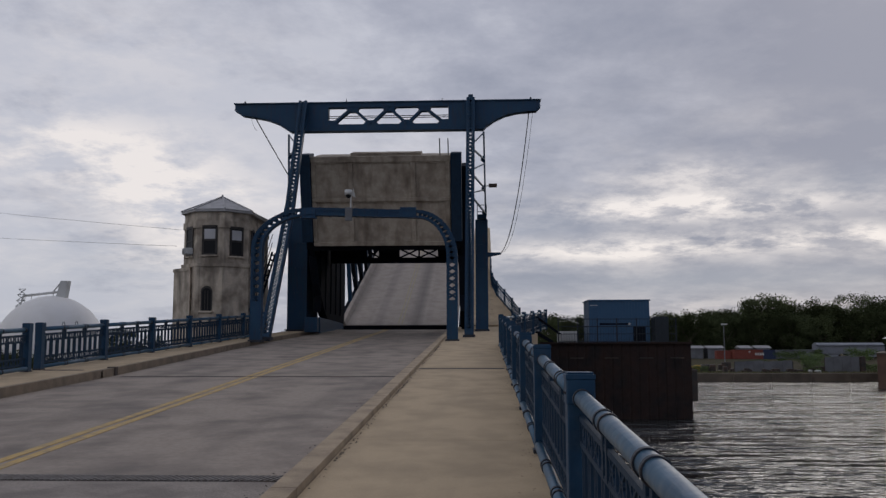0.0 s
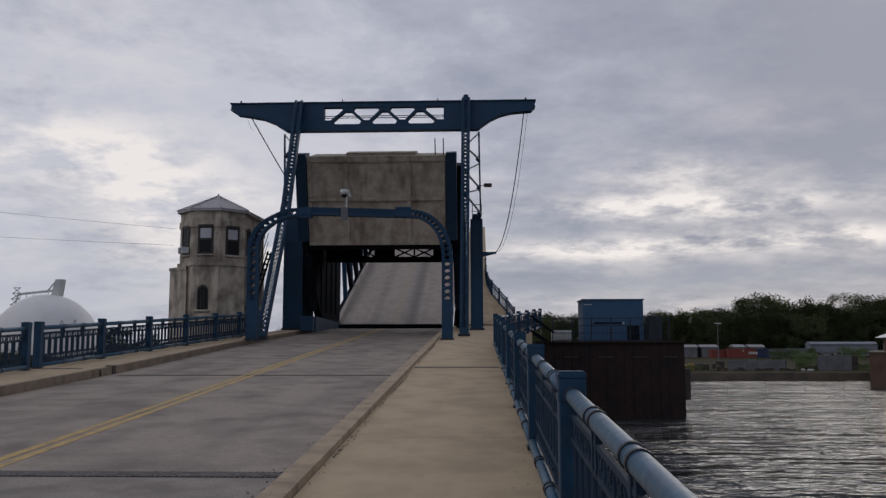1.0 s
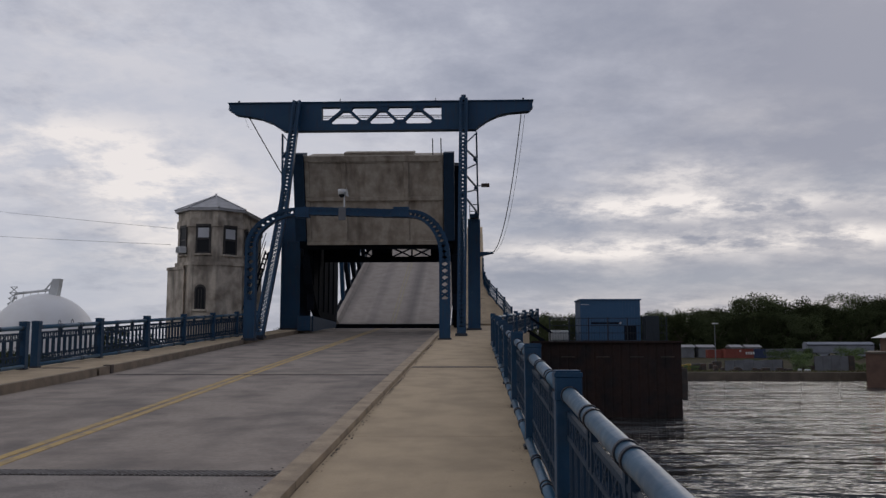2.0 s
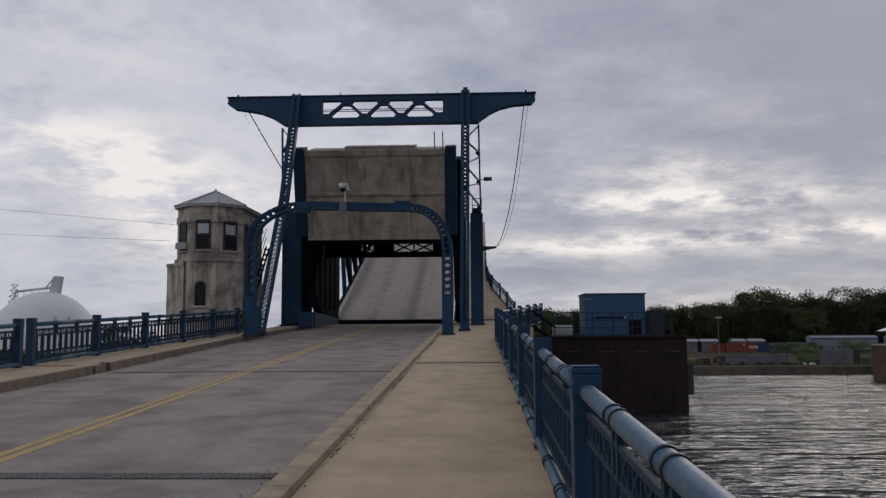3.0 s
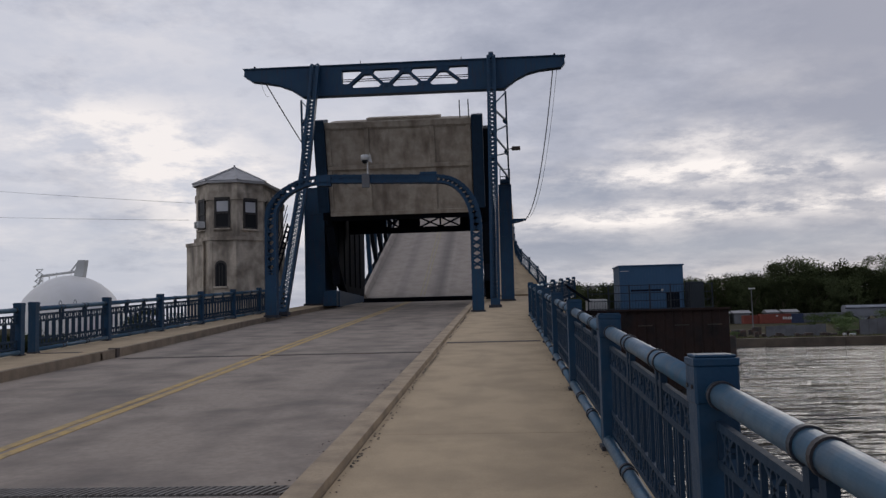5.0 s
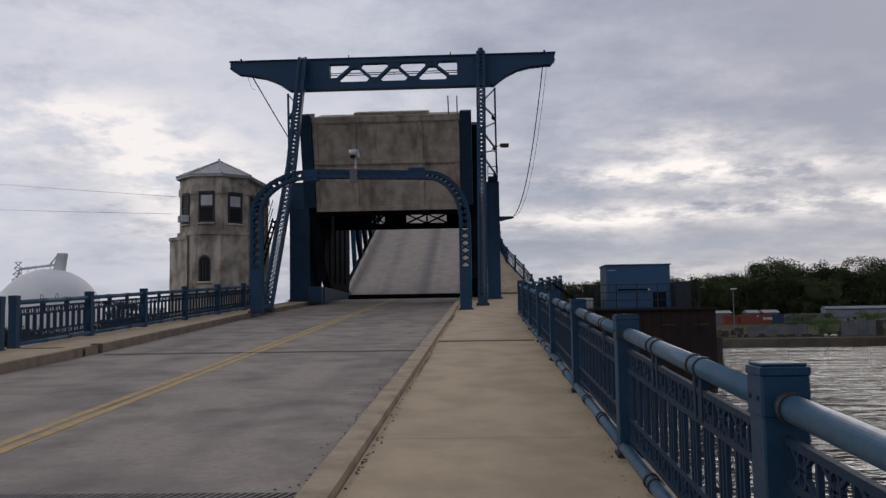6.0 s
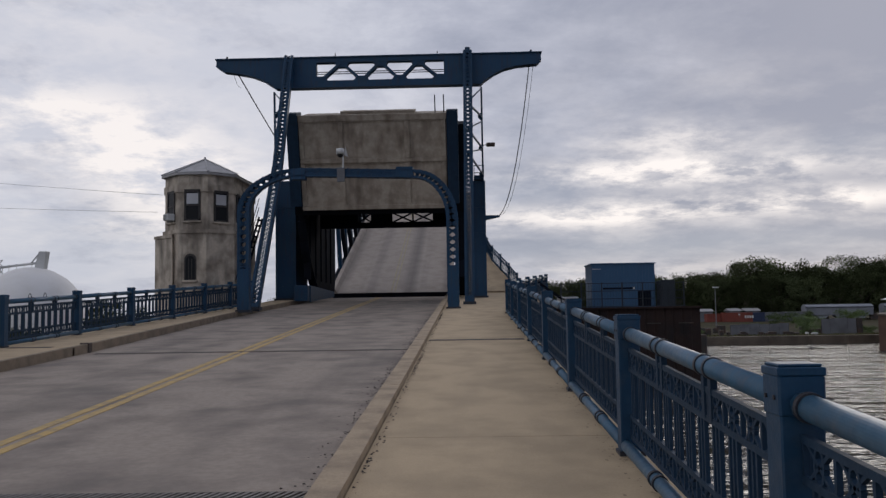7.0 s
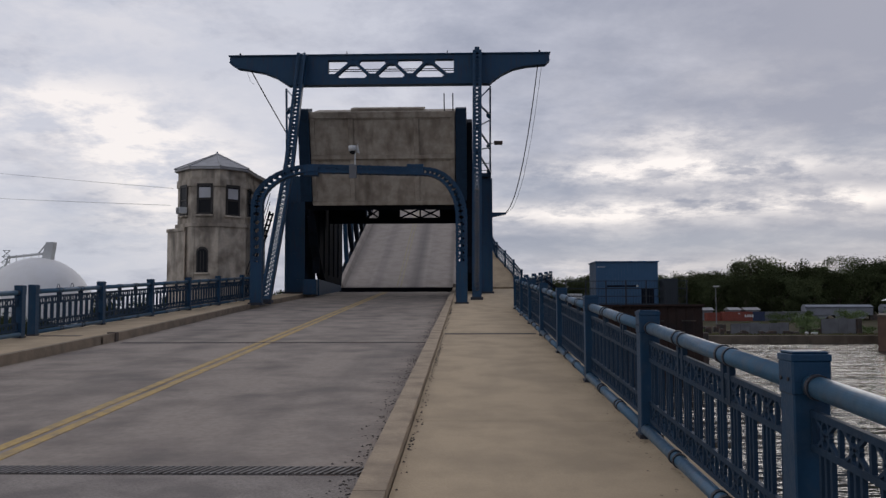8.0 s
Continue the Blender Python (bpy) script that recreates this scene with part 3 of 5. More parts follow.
LX, LSTEP, LY0 = -11.42, 3.76, 20.33
for y in [LY0 + LSTEP * k for k in range(0, 7)] + [LY0 - 0.62 - LSTEP * k for k in range(0, 4)]:
    copy_thing(post0, pose(LX, y, deck(y)))
lpan = rail_panel(LSTEP, 1, label="blue steel railing panel across the roadway")
lpan.location = (LX, LY0, deck(LY0))
for k in range(1, 6):
    y = LY0 + LSTEP * k
    copy_thing(lpan, pose(LX, y, deck(y)))
for k in range(1, 4):
    y = LY0 - 0.62 - LSTEP * k
    copy_thing(lpan, pose(LX, y, deck(y)))
# light hoops on the top rail
for y in (22.3, 21.55):
    bm = B()
    for i in range(8):
        a0, a1 = math.pi * i / 8, math.pi * (i + 1) / 8
        tube(bm, (0, 0.07 * math.cos(a0), 0.10 * math.sin(a0)), (0, 0.07 * math.cos(a1), 0.10 * math.sin(a1)), 0.008, 6)
    whole("rail_hoop", bm, BLACKC, "small black wire hoop on the blue top rail", "hoop", "rail hoops", at=(LX, y, deck(y) + 1.09))

# ---------------------------------------------------------------- portal arch over the road
PY = 36.42


def lattice_panel(bm, pts_a, pts_b, w, depth):
    for i in range(len(pts_a) - 1):
        a, b = (pts_a, pts_b) if i % 2 == 0 else (pts_b, pts_a)
        bar(bm, a[i], b[i + 1], w, depth, (0, 1, 0))
        bar(bm, b[i], a[i + 1], w, depth, (0, 1, 0))


arch = thing("portal_arch", "blue riveted steel portal arch over the roadway", "portal arch")
XL, XR, ZT = -10.33, -1.22, 7.70
W, WT = 0.48, 0.34      # leg width, depth of the top beam


def arch_line(inset):
    zl, zr = deck(PY) + 0.0, deck(PY) + 0.0
    pts = []
    al, bl, ar, br = 2.65, 1.75, 1.75, 2.1
    n = 12
    drop = inset * WT / W
    for i in range(13):
        pts.append((XL + inset, zl + (ZT - bl - zl) * i / 12))
    for i in range(1, n + 1):
        a = math.pi / 2 * i / n
        pts.append((XL + al - (al - inset) * math.cos(a), ZT - bl + (bl - drop) * math.sin(a)))
    for i in range(1, 13):
        pts.append((XL + al + (XR - ar - XL - al) * i / 12, ZT - drop - 0.16 * i / 12))
    for i in range(1, n + 1):
        a = math.pi / 2 * i / n
        pts.append((XR - ar + (ar - inset) * math.sin(a), ZT - 0.16 - br + (br - drop) * math.cos(a)))
    for i in range(1, 13):
        pts.append((XR - inset, ZT - 0.16 - br + (zr - (ZT - 0.16 - br)) * i / 12))
    return pts


out_l, in_l = arch_line(0.0), arch_line(W)
for nm, line, sgn in (("outer_flange", out_l, 1), ("inner_flange", in_l, -1)):
    bm = B()
    thick = arch_line(0.045) if sgn > 0 else arch_line(W - 0.045)
    prism(bm, line + thick[::-1], PY - 0.2, PY + 0.2, "y")
    part(nm, bm, BLUE, arch)
for y in (PY - 0.17, PY + 0.17):
    bm = B()
    lattice_panel(bm, [(p[0], y, p[1]) for p in out_l], [(p[0], y, p[1]) for p in in_l], 0.072, 0.02)
    # angle edges along both flanges
    for line, s in ((out_l, 1), (in_l, -1)):
        other = in_l if line is out_l else out_l
        for i in range(len(line) - 1):
            p = [line[i][0] * 0.86 + other[i][0] * 0.14, line[i][1] * 0.86 + other[i][1] * 0.14]
            q = [line[i + 1][0] * 0.86 + other[i + 1][0] * 0.14, line[i + 1][1] * 0.86 + other[i + 1][1] * 0.14]
            bar(bm, (p[0], y, p[1]), (q[0], y, q[1]), 0.085, 0.025, (0, 1, 0))
    part("lattice_face", bm, BLUE, arch)
for x0 in (XL, XR - W):
    bm = B()
    box(bm, x0 + 0.02, x0 + W - 0.02, PY - 0.19, PY + 0.19, deck(PY) - 0.02, deck(PY) + 1.75)
    part("leg_plate", bm, BLUE, arch)
    bm = B()
    box(bm, x0 - 0.06, x0 + W + 0.06, PY - 0.26, PY + 0.26, deck(PY) - 0.05, deck(PY) + 0.06)
    part("base_plate", bm, COLLAR, arch)
bm = B()
prism(bm, [(-7.65, ZT - 0.03), (-3.02, ZT - 0.18), (-3.02, ZT - WT - 0.13), (-7.65, ZT - WT + 0.02)], PY - 0.15, PY + 0.15, "y")
part("top_web", bm, BLUE, arch)
for x0, x1 in ((-8.1, -7.5), (-3.75, -3.05)):
    bm = B()
    box(bm, x0, x1, PY - 0.2, PY + 0.2, ZT - WT - 0.13, ZT - 0.03)
    part("splice_plate", bm, BLUE, arch)
bm = B()
for x in np.arange(XL + 2.7, XR - 1.8, 0.22):
    for z in (ZT - 0.10, ZT - WT + 0.02):
        box(bm, x - 0.015, x + 0.015, PY - 0.225, PY - 0.19, z - 0.015 - 0.05, z + 0.015 - 0.05)
for x0 in (XL, XR - W):
    for z in np.arange(deck(PY) + 0.15, deck(PY) + 1.7, 0.18):
        for dx in (0.06, W - 0.06):
            box(bm, x0 + dx - 0.013, x0 + dx + 0.013, PY - 0.20, PY - 0.185, z - 0.013, z + 0.013)
tagged(part("rivets", bm, BLUE, arch), kind="stuff")

# camera dome and grey bracket on the arch
cd = thing("security_camera", "white dome security camera on a grey arch bracket", "security camera")
bm = B()
box(bm, -6.17, -5.85, PY - 0.26, PY - 0.205, ZT - 0.62, ZT - 0.02, bevel=0.01)
part("bracket_plate", bm, GREYC, cd, "grey steel bracket plate")
bm = B()
tube(bm, (-5.92, PY - 0.24, ZT - 0.05), (-5.92, PY - 0.24, ZT + 0.62), 0.03, 8)
bar(bm, (-5.92, PY - 0.24, ZT + 0.60), (-6.02, PY - 0.30, ZT + 0.72), 0.05, 0.05)
part("bracket_arm", bm, PALE, cd)
bm = B()
tube(bm, (-6.02, PY - 0.32, ZT + 0.52), (-6.02, PY - 0.32, ZT + 0.74), 0.17, 14)
part("housing", bm, PALE, cd, "white round housing", True)
bm = B()
bmesh.ops.create_uvsphere(bm, u_segments=14, v_segments=8, radius=0.125, matrix=Matrix.Translation((-6.02, PY - 0.32, ZT + 0.50)))
part("dome", bm, GLASS, cd, "dark glass dome", True)
bm = B()
prism(bm, [(-5.82, ZT + 0.86), (-5.76, ZT + 0.6), (-5.72, ZT + 0.42), (-5.88, ZT + 0.5)], PY - 0.22, PY - 0.19, "y")
part("antenna", bm, PALE, cd, "pale flat antenna")

# ---------------------------------------------------------------- tower frame with top truss
TY = 43.2


def lattice_column(name, p, q, w, label, depth=0.35, footed=True):
    t = thing(name, label, "lattice column", "lattice columns")
    p, q = Vector(p), Vector(q)
    d = (q - p).normalized()
    a = d.cross(Vector((0, 1, 0))).normalized()
    back = a.cross(d).normalized()
    for s in (-1, 1):
        bm = B()
        bar(bm, p + a * (s * w / 2), q + a * (s * w / 2), 0.10, depth, back)
        part("flange", bm, RAILBLUE, t)
    n = int((q - p).length / (w * 0.62))
    for y in (-depth / 2, depth / 2):
        bm = B()
        for i in range(n):
            u, v = p.lerp(q, i / n) + back * y, p.lerp(q, (i + 1) / n) + back * y
            bar(bm, u - a * (w / 2), v + a * (w / 2), 0.055, 0.02, back)
            bar(bm, u + a * (w / 2), v - a * (w / 2), 0.055, 0.02, back)
        part("lacing", bm, RAILBLUE, t)
    if not footed:
        return t
    bm = B()
    box(bm, p.x - w / 2 - 0.12, p.x + w / 2 + 0.12, p.y - 0.3, p.y + 0.3, deck(p.y) - 0.03, deck(p.y) + 0.12)
    part("base_plate", bm, COLLAR, t)
    bm = B()
    bar(bm, p, p.lerp(q, 0.03), w + 0.06, depth + 0.06, back)
    part("foot_casing", bm, RAILBLUE, t)
    return t


CL0, CLM, CL1 = (-10.14, 38.2, deck(38.2)), (-9.68, 40.9, 8.5), (-9.52, TY - 0.3, 14.38)
CR0, CR1 = (-0.80, 40.2, deck(40.2)), (-0.70, TY - 0.3, 14.45)
lattice_column("lattice_column", CL0, CLM, 0.36, "blue laced steel column leaning back towards the tower")
lattice_column("lattice_column", CLM, CL1, 0.34, "upper length of the laced column under the top truss", footed=False)
lattice_column("lattice_column", CR0, CR1, 0.34, "blue laced steel column standing on the sidewalk edge")
bm = B()
tube(bm, (-0.70, TY - 0.3, 14.4), (-0.70, TY - 0.3, 14.66), 0.13, 10)
whole("column_cap", bm, RAILBLUE, "small round cap on the laced column", "cap")

top = thing("top_truss", "blue steel cross truss with curved cantilever ends", "truss")
Z1, Z0 = 14.40, 12.93
OL, OR_, OT, OB = -8.24, -1.88, 14.16, 13.24
for y in (TY, TY + 0.3):
    bm = B()
    prism(bm, [(-13.25, Z1), (-13.25, Z1 - 0.28), (-12.85, 13.86), (-12.3, 13.78), (-11.5, 13.62), (-10.9, 13.38), (-10.45, 13.08), (-10.2, Z0),
               (OL, Z0), (OL, Z1)], y - 0.04, y + 0.04, "y")
    part("web_plate", bm, BLUE, top)
    bm = B()
    prism(bm, [(OR_, Z1), (OR_, Z0), (-0.08, Z0), (0.1, 13.1), (0.55, 13.42), (1.1, 13.68), (1.7, 13.82), (2.4, 13.88), (2.72, 13.9), (2.93, 14.1), (2.93, Z1)],
          y - 0.04, y + 0.04, "y")
    part("web_plate", bm, BLUE, top)
    for z0, z1, nm in ((OT, Z1 - 0.005, "top_chord"), (Z0 + 0.005, OB, "bottom_chord")):
        bm = B()
        box(bm, OL - 0.02, OR_ + 0.02, y - 0.05, y + 0.05, z0, z1)
        part(nm, bm, BLUE, top)
    zt, zb = OT, OB
    us = [0.03, 0.20, 0.355, 0.505, 0.655, 0.80, 0.97]
    for i in range(6):
        bm = B()
        xa, xb = OL + (OR_ - OL) * us[i], OL + (OR_ - OL) * us[i + 1]
        bar(bm, (xa, y, zb if i % 2 == 0 else zt), (xb, y, zt if i % 2 == 0 else zb), 0.12, 0.10, (0, 1, 0))
        part("diagonal", bm, BLUE, top)
    for i in range(0, 7):
        bm = B()
        xa = OL + (OR_ - OL) * us[i]
        if i % 2:
            prism(bm, [(xa - 0.38, zt), (xa + 0.38, zt), (xa + 0.2, zt - 0.24), (xa - 0.2, zt - 0.24)], y - 0.03, y + 0.03, "y")
        else:
            prism(bm, [(xa - 0.40, zb), (xa + 0.40, zb), (xa + 0.2, zb + 0.22), (xa - 0.2, zb + 0.22)], y - 0.03, y + 0.03, "y")
        part("gusset", bm, BLUE, top)
bm = B()
box(bm, -13.30, 2.98, TY - 0.12, TY + 0.42, Z1, Z1 + 0.05)
part("top_flange", bm, BLUE, top)
bm = B()
box(bm, -10.25, -0.05, TY - 0.12, TY + 0.42, Z0 - 0.05, Z0)
part("bottom_flange", bm, BLUE, top)
for pts in ([(-13.27, Z1 - 0.28), (-12.85, 13.84), (-12.3, 13.76), (-11.5, 13.60), (-10.9, 13.36), (-10.45, 13.06), (-10.2, 12.9)],
            [(-0.08, 12.9), (0.1, 13.08), (0.55, 13.40), (1.1, 13.66), (1.7, 13.80), (2.4, 13.86), (2.74, 13.88), (2.95, 14.1)]):
    bm = B()
    prism(bm, pts + [(x, z - 0.05) for x, z in reversed(pts)], TY - 0.105, TY + 0.405, "y")
    part("bracket_flange", bm, BLUE, top)
for z in (13.62, 13.72):
    bm = B()
    tube(bm, (OL, TY + 0.15, z), (OR_, TY + 0.15, z), 0.022, 6)
    part("conduit", bm, DARKSTEEL, top)
for x, h in ((-12.75, 0.14), (-7.3, 0.2), (-2.2, 0.18), (2.45, 0.14)):
    bm = B()
    tube(bm, (x, TY + 0.1, Z1 + 0.04), (x, TY + 0.1, Z1 + 0.05 + h), 0.05 if h < 0.15 else 0.02, 8)
    part("insulator", bm, DARKSTEEL, top)
bm = B()
for x in np.arange(-9.9, OL - 0.05, 0.16):
    for z in (Z0 + 0.1, Z1 - 0.1):
        box(bm, x - 0.014, x + 0.014, TY - 0.055, TY - 0.038, z - 0.014, z + 0.014)
for x in np.arange(OR_ + 0.1, -0.2, 0.16):
    for z in (Z0 + 0.1, Z1 - 0.1):
        box(bm, x - 0.014, x + 0.014, TY - 0.055, TY - 0.038, z - 0.014, z + 0.014)
tagged(part("rivets", bm, BLUE, top), kind="stuff")

# slender masts with lacing beside the columns, rising from the tower legs
for m0, m1, c0, c1, s in (((0.06, 48.8, 8.8), (-0.03, TY + 0.8, Z0), CR0, CR1, 1), ((-10.46, TY + 0.9, 7.4), (-10.52, TY + 0.8, Z0), CLM, CL1, -1)):
    t = thing("laced_mast", "slender blue steel mast braced to the laced column", "mast", "laced masts")
    bm = B()
    bar(bm, m0, m1, 0.09, 0.12, (0, 1, 0))
    part("post", bm, BLUE, t)

    def on(p, q, z):
        p, q = Vector(p), Vector(q)
        return p.lerp(q, (z - p.z) / (q.z - p.z))
    for i, z in enumerate((11.75, 10.4, 9.2)):
        bm = B()
        bar(bm, on(m0, m1, z), on(c0, c1, z), 0.08, 0.08)
        part("strut", bm, BLUE, t)
        bm = B()
        bar(bm, on(c0, c1, z + 0.05), on(m0, m1, min(z + 1.15, 12.9)), 0.055, 0.055)
        part("brace", bm, BLUE, t)
        bm = B()
        q = on(m0, m1, z)
        prism(bm, [(q.x, q.z + 0.22), (q.x, q.z - 0.22), (q.x - s * 0.2, q.z - 0.06), (q.x - s * 0.2, q.z + 0.06)], q.y - 0.03, q.y + 0.03, "y")
        part("gusset", bm, BLUE, t)

# tower legs
def tower_leg(x0, x1, y0, y1, ztop, label):
    t = thing("tower_leg", label, "tower leg", "tower legs")
    zb = deck(y0)
    bm = B()
    box(bm, x0, x1, y0, y1, zb - 0.1, ztop)
    part("casing", bm, BLUE, t)
    n = 5
    for i in range(n):
        z = zb + 0.9 + (ztop - zb - 0.9) * i / (n - 1) - 0.1
        bm = B()
        box(bm, x0 - 0.03, x1 + 0.03, y0 - 0.03, y1 + 0.03, z, z + 0.09)
        part("splice_band", bm, BLUE, t)
    for x in (x0, x1):
        bm = B()
        box(bm, x - 0.05, x + 0.05, y0 - 0.05, y0 + 0.06, zb, ztop)
        part("corner_angle", bm, BLUE, t)
    bm = B()
    box(bm, x0 - 0.12, x1 + 0.12, y0 - 0.15, y1 + 0.1, zb - 0.2, zb + 0.1)
    part("base_plate", bm, COLLAR, t)
    return t


tower_leg(-0.50, 0.12, 48.7, 51.6, 8.9, "dark blue riveted steel tower leg on the sidewalk")
tower_leg(-11.6, -10.55, 49.3, 53.0, 9.2, "dark blue riveted steel tower leg across the roadway")
# bracket shelf and floodlight on the tower
bm = B()
prism(bm, [(0.12, 6.98), (0.95, 6.98), (0.95, 6.90), (0.12, 6.72)], 48.8, 49.2, "y")
whole("tower_bracket", bm, BLUE, "small blue bracket arm on the tower leg", "bracket")
fl = thing("floodlight", "small dark floodlight on an arm from the mast", "floodlight")
bm = B()
tube(bm, (0.04, 47.0, 9.6), (0.04, 47.0, 10.55), 0.02, 6)
tube(bm, (0.04, 47.0, 10.55), (0.3, 47.0, 10.6), 0.02, 6)
tube(bm, (0.04, 47.0, 9.65), (0.0, 47.6, 9.8), 0.02, 6)
part("arm", bm, DARKSTEEL, fl)
bm = B()
box(bm, 0.24, 0.70, 46.85, 47.15, 10.5, 10.68, bevel=0.02)
part("lamp_head", bm, SCRAP, fl, "dark flat lamp head")
gb = thing("gear_box", "blue machinery housing on the tower shelf", "machinery")
bm = B()
box(bm, -0.45, 0.1, 48.6, 49.4, 8.95, 9.2, bevel=0.03)
part("housing", bm, BLUE, gb)
for z in (9.35, 9.75):
    bm = B()
    tube(bm, (-0.45, 48.65, z), (0.12, 48.65, z), 0.02, 6)
    part("guard_rail", bm, DARKSTEEL, gb)
for x in (-0.43, 0.1):
    bm = B()
    tube(bm, (x, 48.65, 9.1), (x, 48.65, 9.77), 0.02, 6)
    part("guard_post", bm, DARKSTEEL, gb)

# hanging cables from the cantilever ends
cable("hanging_cable", sag((2.35, TY, 13.86), (0.95, 49.0, 7.0), 1.5), 0.025, BLACKC, "black cable drooping from the cantilever to the tower", "cable", "tower cables")
cable("hanging_cable", sag((2.55, TY, 13.88), (1.0, 49.0, 7.0), 1.8), 0.01, BLACKC, "thin wire drooping from the cantilever to the tower", "cable", "tower cables")
cable("hanging_cable", sag((2.0, TY, 13.84), (2.6, TY, 13.86), 0.14, 8), 0.018, BLACKC, "short looped cable under the cantilever tip", "cable", "tower cables")
cable("hanging_cable", sag((-12.2, TY, 13.75), (-10.95, 47.0, 10.9), 0.03), 0.03, BLACKC, "black cable from the cantilever to the mast", "cable", "tower cables")
cable("hanging_cable", sag((-12.4, TY, 13.80), (-12.0, TY, 13.0), 0.25, 8), 0.008, BLACKC, "thin loose wire under the cantilever", "cable", "tower cables")

# ---------------------------------------------------------------- counterweight, girders and raised leaf
TILT = radians(16)
cw = thing("counterweight", "large weathered concrete counterweight hung between the girders", "counterweight")
CWX0, CWX1 = -9.41, -1.84
cw.matrix_basis = Matrix.Translation((0, 44.35, 11.72)) @ Matrix.Rotation(TILT, 4, "X")
CH = 4.85
u = CWX1 - CWX0
bm = B()
box(bm, CWX0, CWX1, 0.10, 3.0, -CH, 0)
part("block", bm, CWCONC, cw)
bm = B()
box(bm, CWX0 - 0.02, CWX1 + 0.02, 0.0, 0.3, -0.28, 0.05, bevel=0.02)
part("top_rib", bm, CWCONC, cw)
bm = B()
box(bm, CWX0, CWX1, -0.03, 0.2, -2.42, -2.20, bevel=0.03)
part("middle_rib", bm, CWCONC, cw)
bm = B()
box(bm, CWX0, CWX1, -0.01, 0.2, -CH, -CH + 0.22, bevel=0.02)
part("bottom_rib", bm, CWCONC, cw)
for f in (0.0, 0.265, 0.715, 0.965):
    for z0, z1 in ((-2.19, -0.29), (-CH + 0.23, -2.43)):
        bm = B()
        w = 0.26 if f not in (0.0, 0.965) else 0.24
        box(bm, CWX0 + u * f, CWX0 + u * f + w, 0.0, 0.2, z0, z1, bevel=0.015)
        part("upright_rib", bm, CWCONC, cw)
# narrow board-marked ledges under the ribs
for z0 in (-0.34, -2.49):
    for f0, f1 in ((0.035, 0.262), (0.302, 0.712), (0.752, 0.962)):
        bm = B()
        box(bm, CWX0 + u * f0, CWX0 + u * f1, 0.05, 0.2, z0, z0 + 0.05)
        part("form_ledge", bm, CWCONC, cw)
bm = B()
box(bm, -7.4, -3.5, 1.2, 2.4, 0.0, 0.16)
part("cover_slab", bm, CWCONC, cw, "low slab on the top")
for x in (-2.4, -1.95):
    bm = B()
    tube(bm, (x, 0.3, 0), (x, 0.1, 0.95), 0.03, 6)
    part("rod", bm, DARKSTEEL, cw, "thin steel rod")

# segmental side girders carrying the counterweight; near-black colour holds their shade
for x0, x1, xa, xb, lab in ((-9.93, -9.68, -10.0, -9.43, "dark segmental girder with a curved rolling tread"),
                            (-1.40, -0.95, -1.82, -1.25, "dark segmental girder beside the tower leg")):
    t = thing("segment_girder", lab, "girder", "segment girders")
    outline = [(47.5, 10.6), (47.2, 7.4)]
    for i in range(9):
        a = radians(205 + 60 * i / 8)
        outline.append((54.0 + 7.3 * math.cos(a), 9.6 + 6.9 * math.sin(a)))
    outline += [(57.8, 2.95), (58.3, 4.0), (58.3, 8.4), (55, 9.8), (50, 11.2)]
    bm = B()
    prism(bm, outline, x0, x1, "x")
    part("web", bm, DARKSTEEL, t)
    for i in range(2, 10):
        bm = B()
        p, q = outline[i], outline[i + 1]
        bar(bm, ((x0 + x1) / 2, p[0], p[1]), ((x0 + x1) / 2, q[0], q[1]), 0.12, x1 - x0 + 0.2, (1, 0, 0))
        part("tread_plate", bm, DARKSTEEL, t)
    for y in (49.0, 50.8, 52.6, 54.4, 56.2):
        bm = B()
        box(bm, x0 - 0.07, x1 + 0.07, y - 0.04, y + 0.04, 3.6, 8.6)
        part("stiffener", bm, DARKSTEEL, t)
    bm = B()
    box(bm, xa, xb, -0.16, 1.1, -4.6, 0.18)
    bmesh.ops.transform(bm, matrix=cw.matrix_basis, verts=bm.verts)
    # arm takes the shaded rail blue, its shade painted in
    part("side_arm", bm, SHADEBLUE, t)
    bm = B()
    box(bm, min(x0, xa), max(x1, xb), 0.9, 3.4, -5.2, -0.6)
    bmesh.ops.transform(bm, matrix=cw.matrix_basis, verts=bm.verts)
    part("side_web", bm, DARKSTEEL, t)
# soffit and lattice cross beam under the counterweight, shade painted in as near black
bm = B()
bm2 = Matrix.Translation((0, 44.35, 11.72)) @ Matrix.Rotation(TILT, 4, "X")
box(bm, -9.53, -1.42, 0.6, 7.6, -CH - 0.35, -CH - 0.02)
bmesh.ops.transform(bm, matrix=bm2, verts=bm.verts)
whole("soffit_beam", bm, DARKSTEEL, "steel soffit under the counterweight, shade put into its near-black colour", "beam")
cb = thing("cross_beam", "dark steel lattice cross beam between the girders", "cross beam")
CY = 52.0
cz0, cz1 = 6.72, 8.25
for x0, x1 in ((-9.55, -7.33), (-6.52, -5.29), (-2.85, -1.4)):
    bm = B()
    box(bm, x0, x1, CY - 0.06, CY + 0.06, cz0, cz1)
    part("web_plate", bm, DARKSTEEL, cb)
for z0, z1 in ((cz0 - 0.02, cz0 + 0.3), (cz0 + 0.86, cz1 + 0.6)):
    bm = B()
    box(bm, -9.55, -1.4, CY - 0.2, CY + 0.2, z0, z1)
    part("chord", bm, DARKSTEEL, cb)
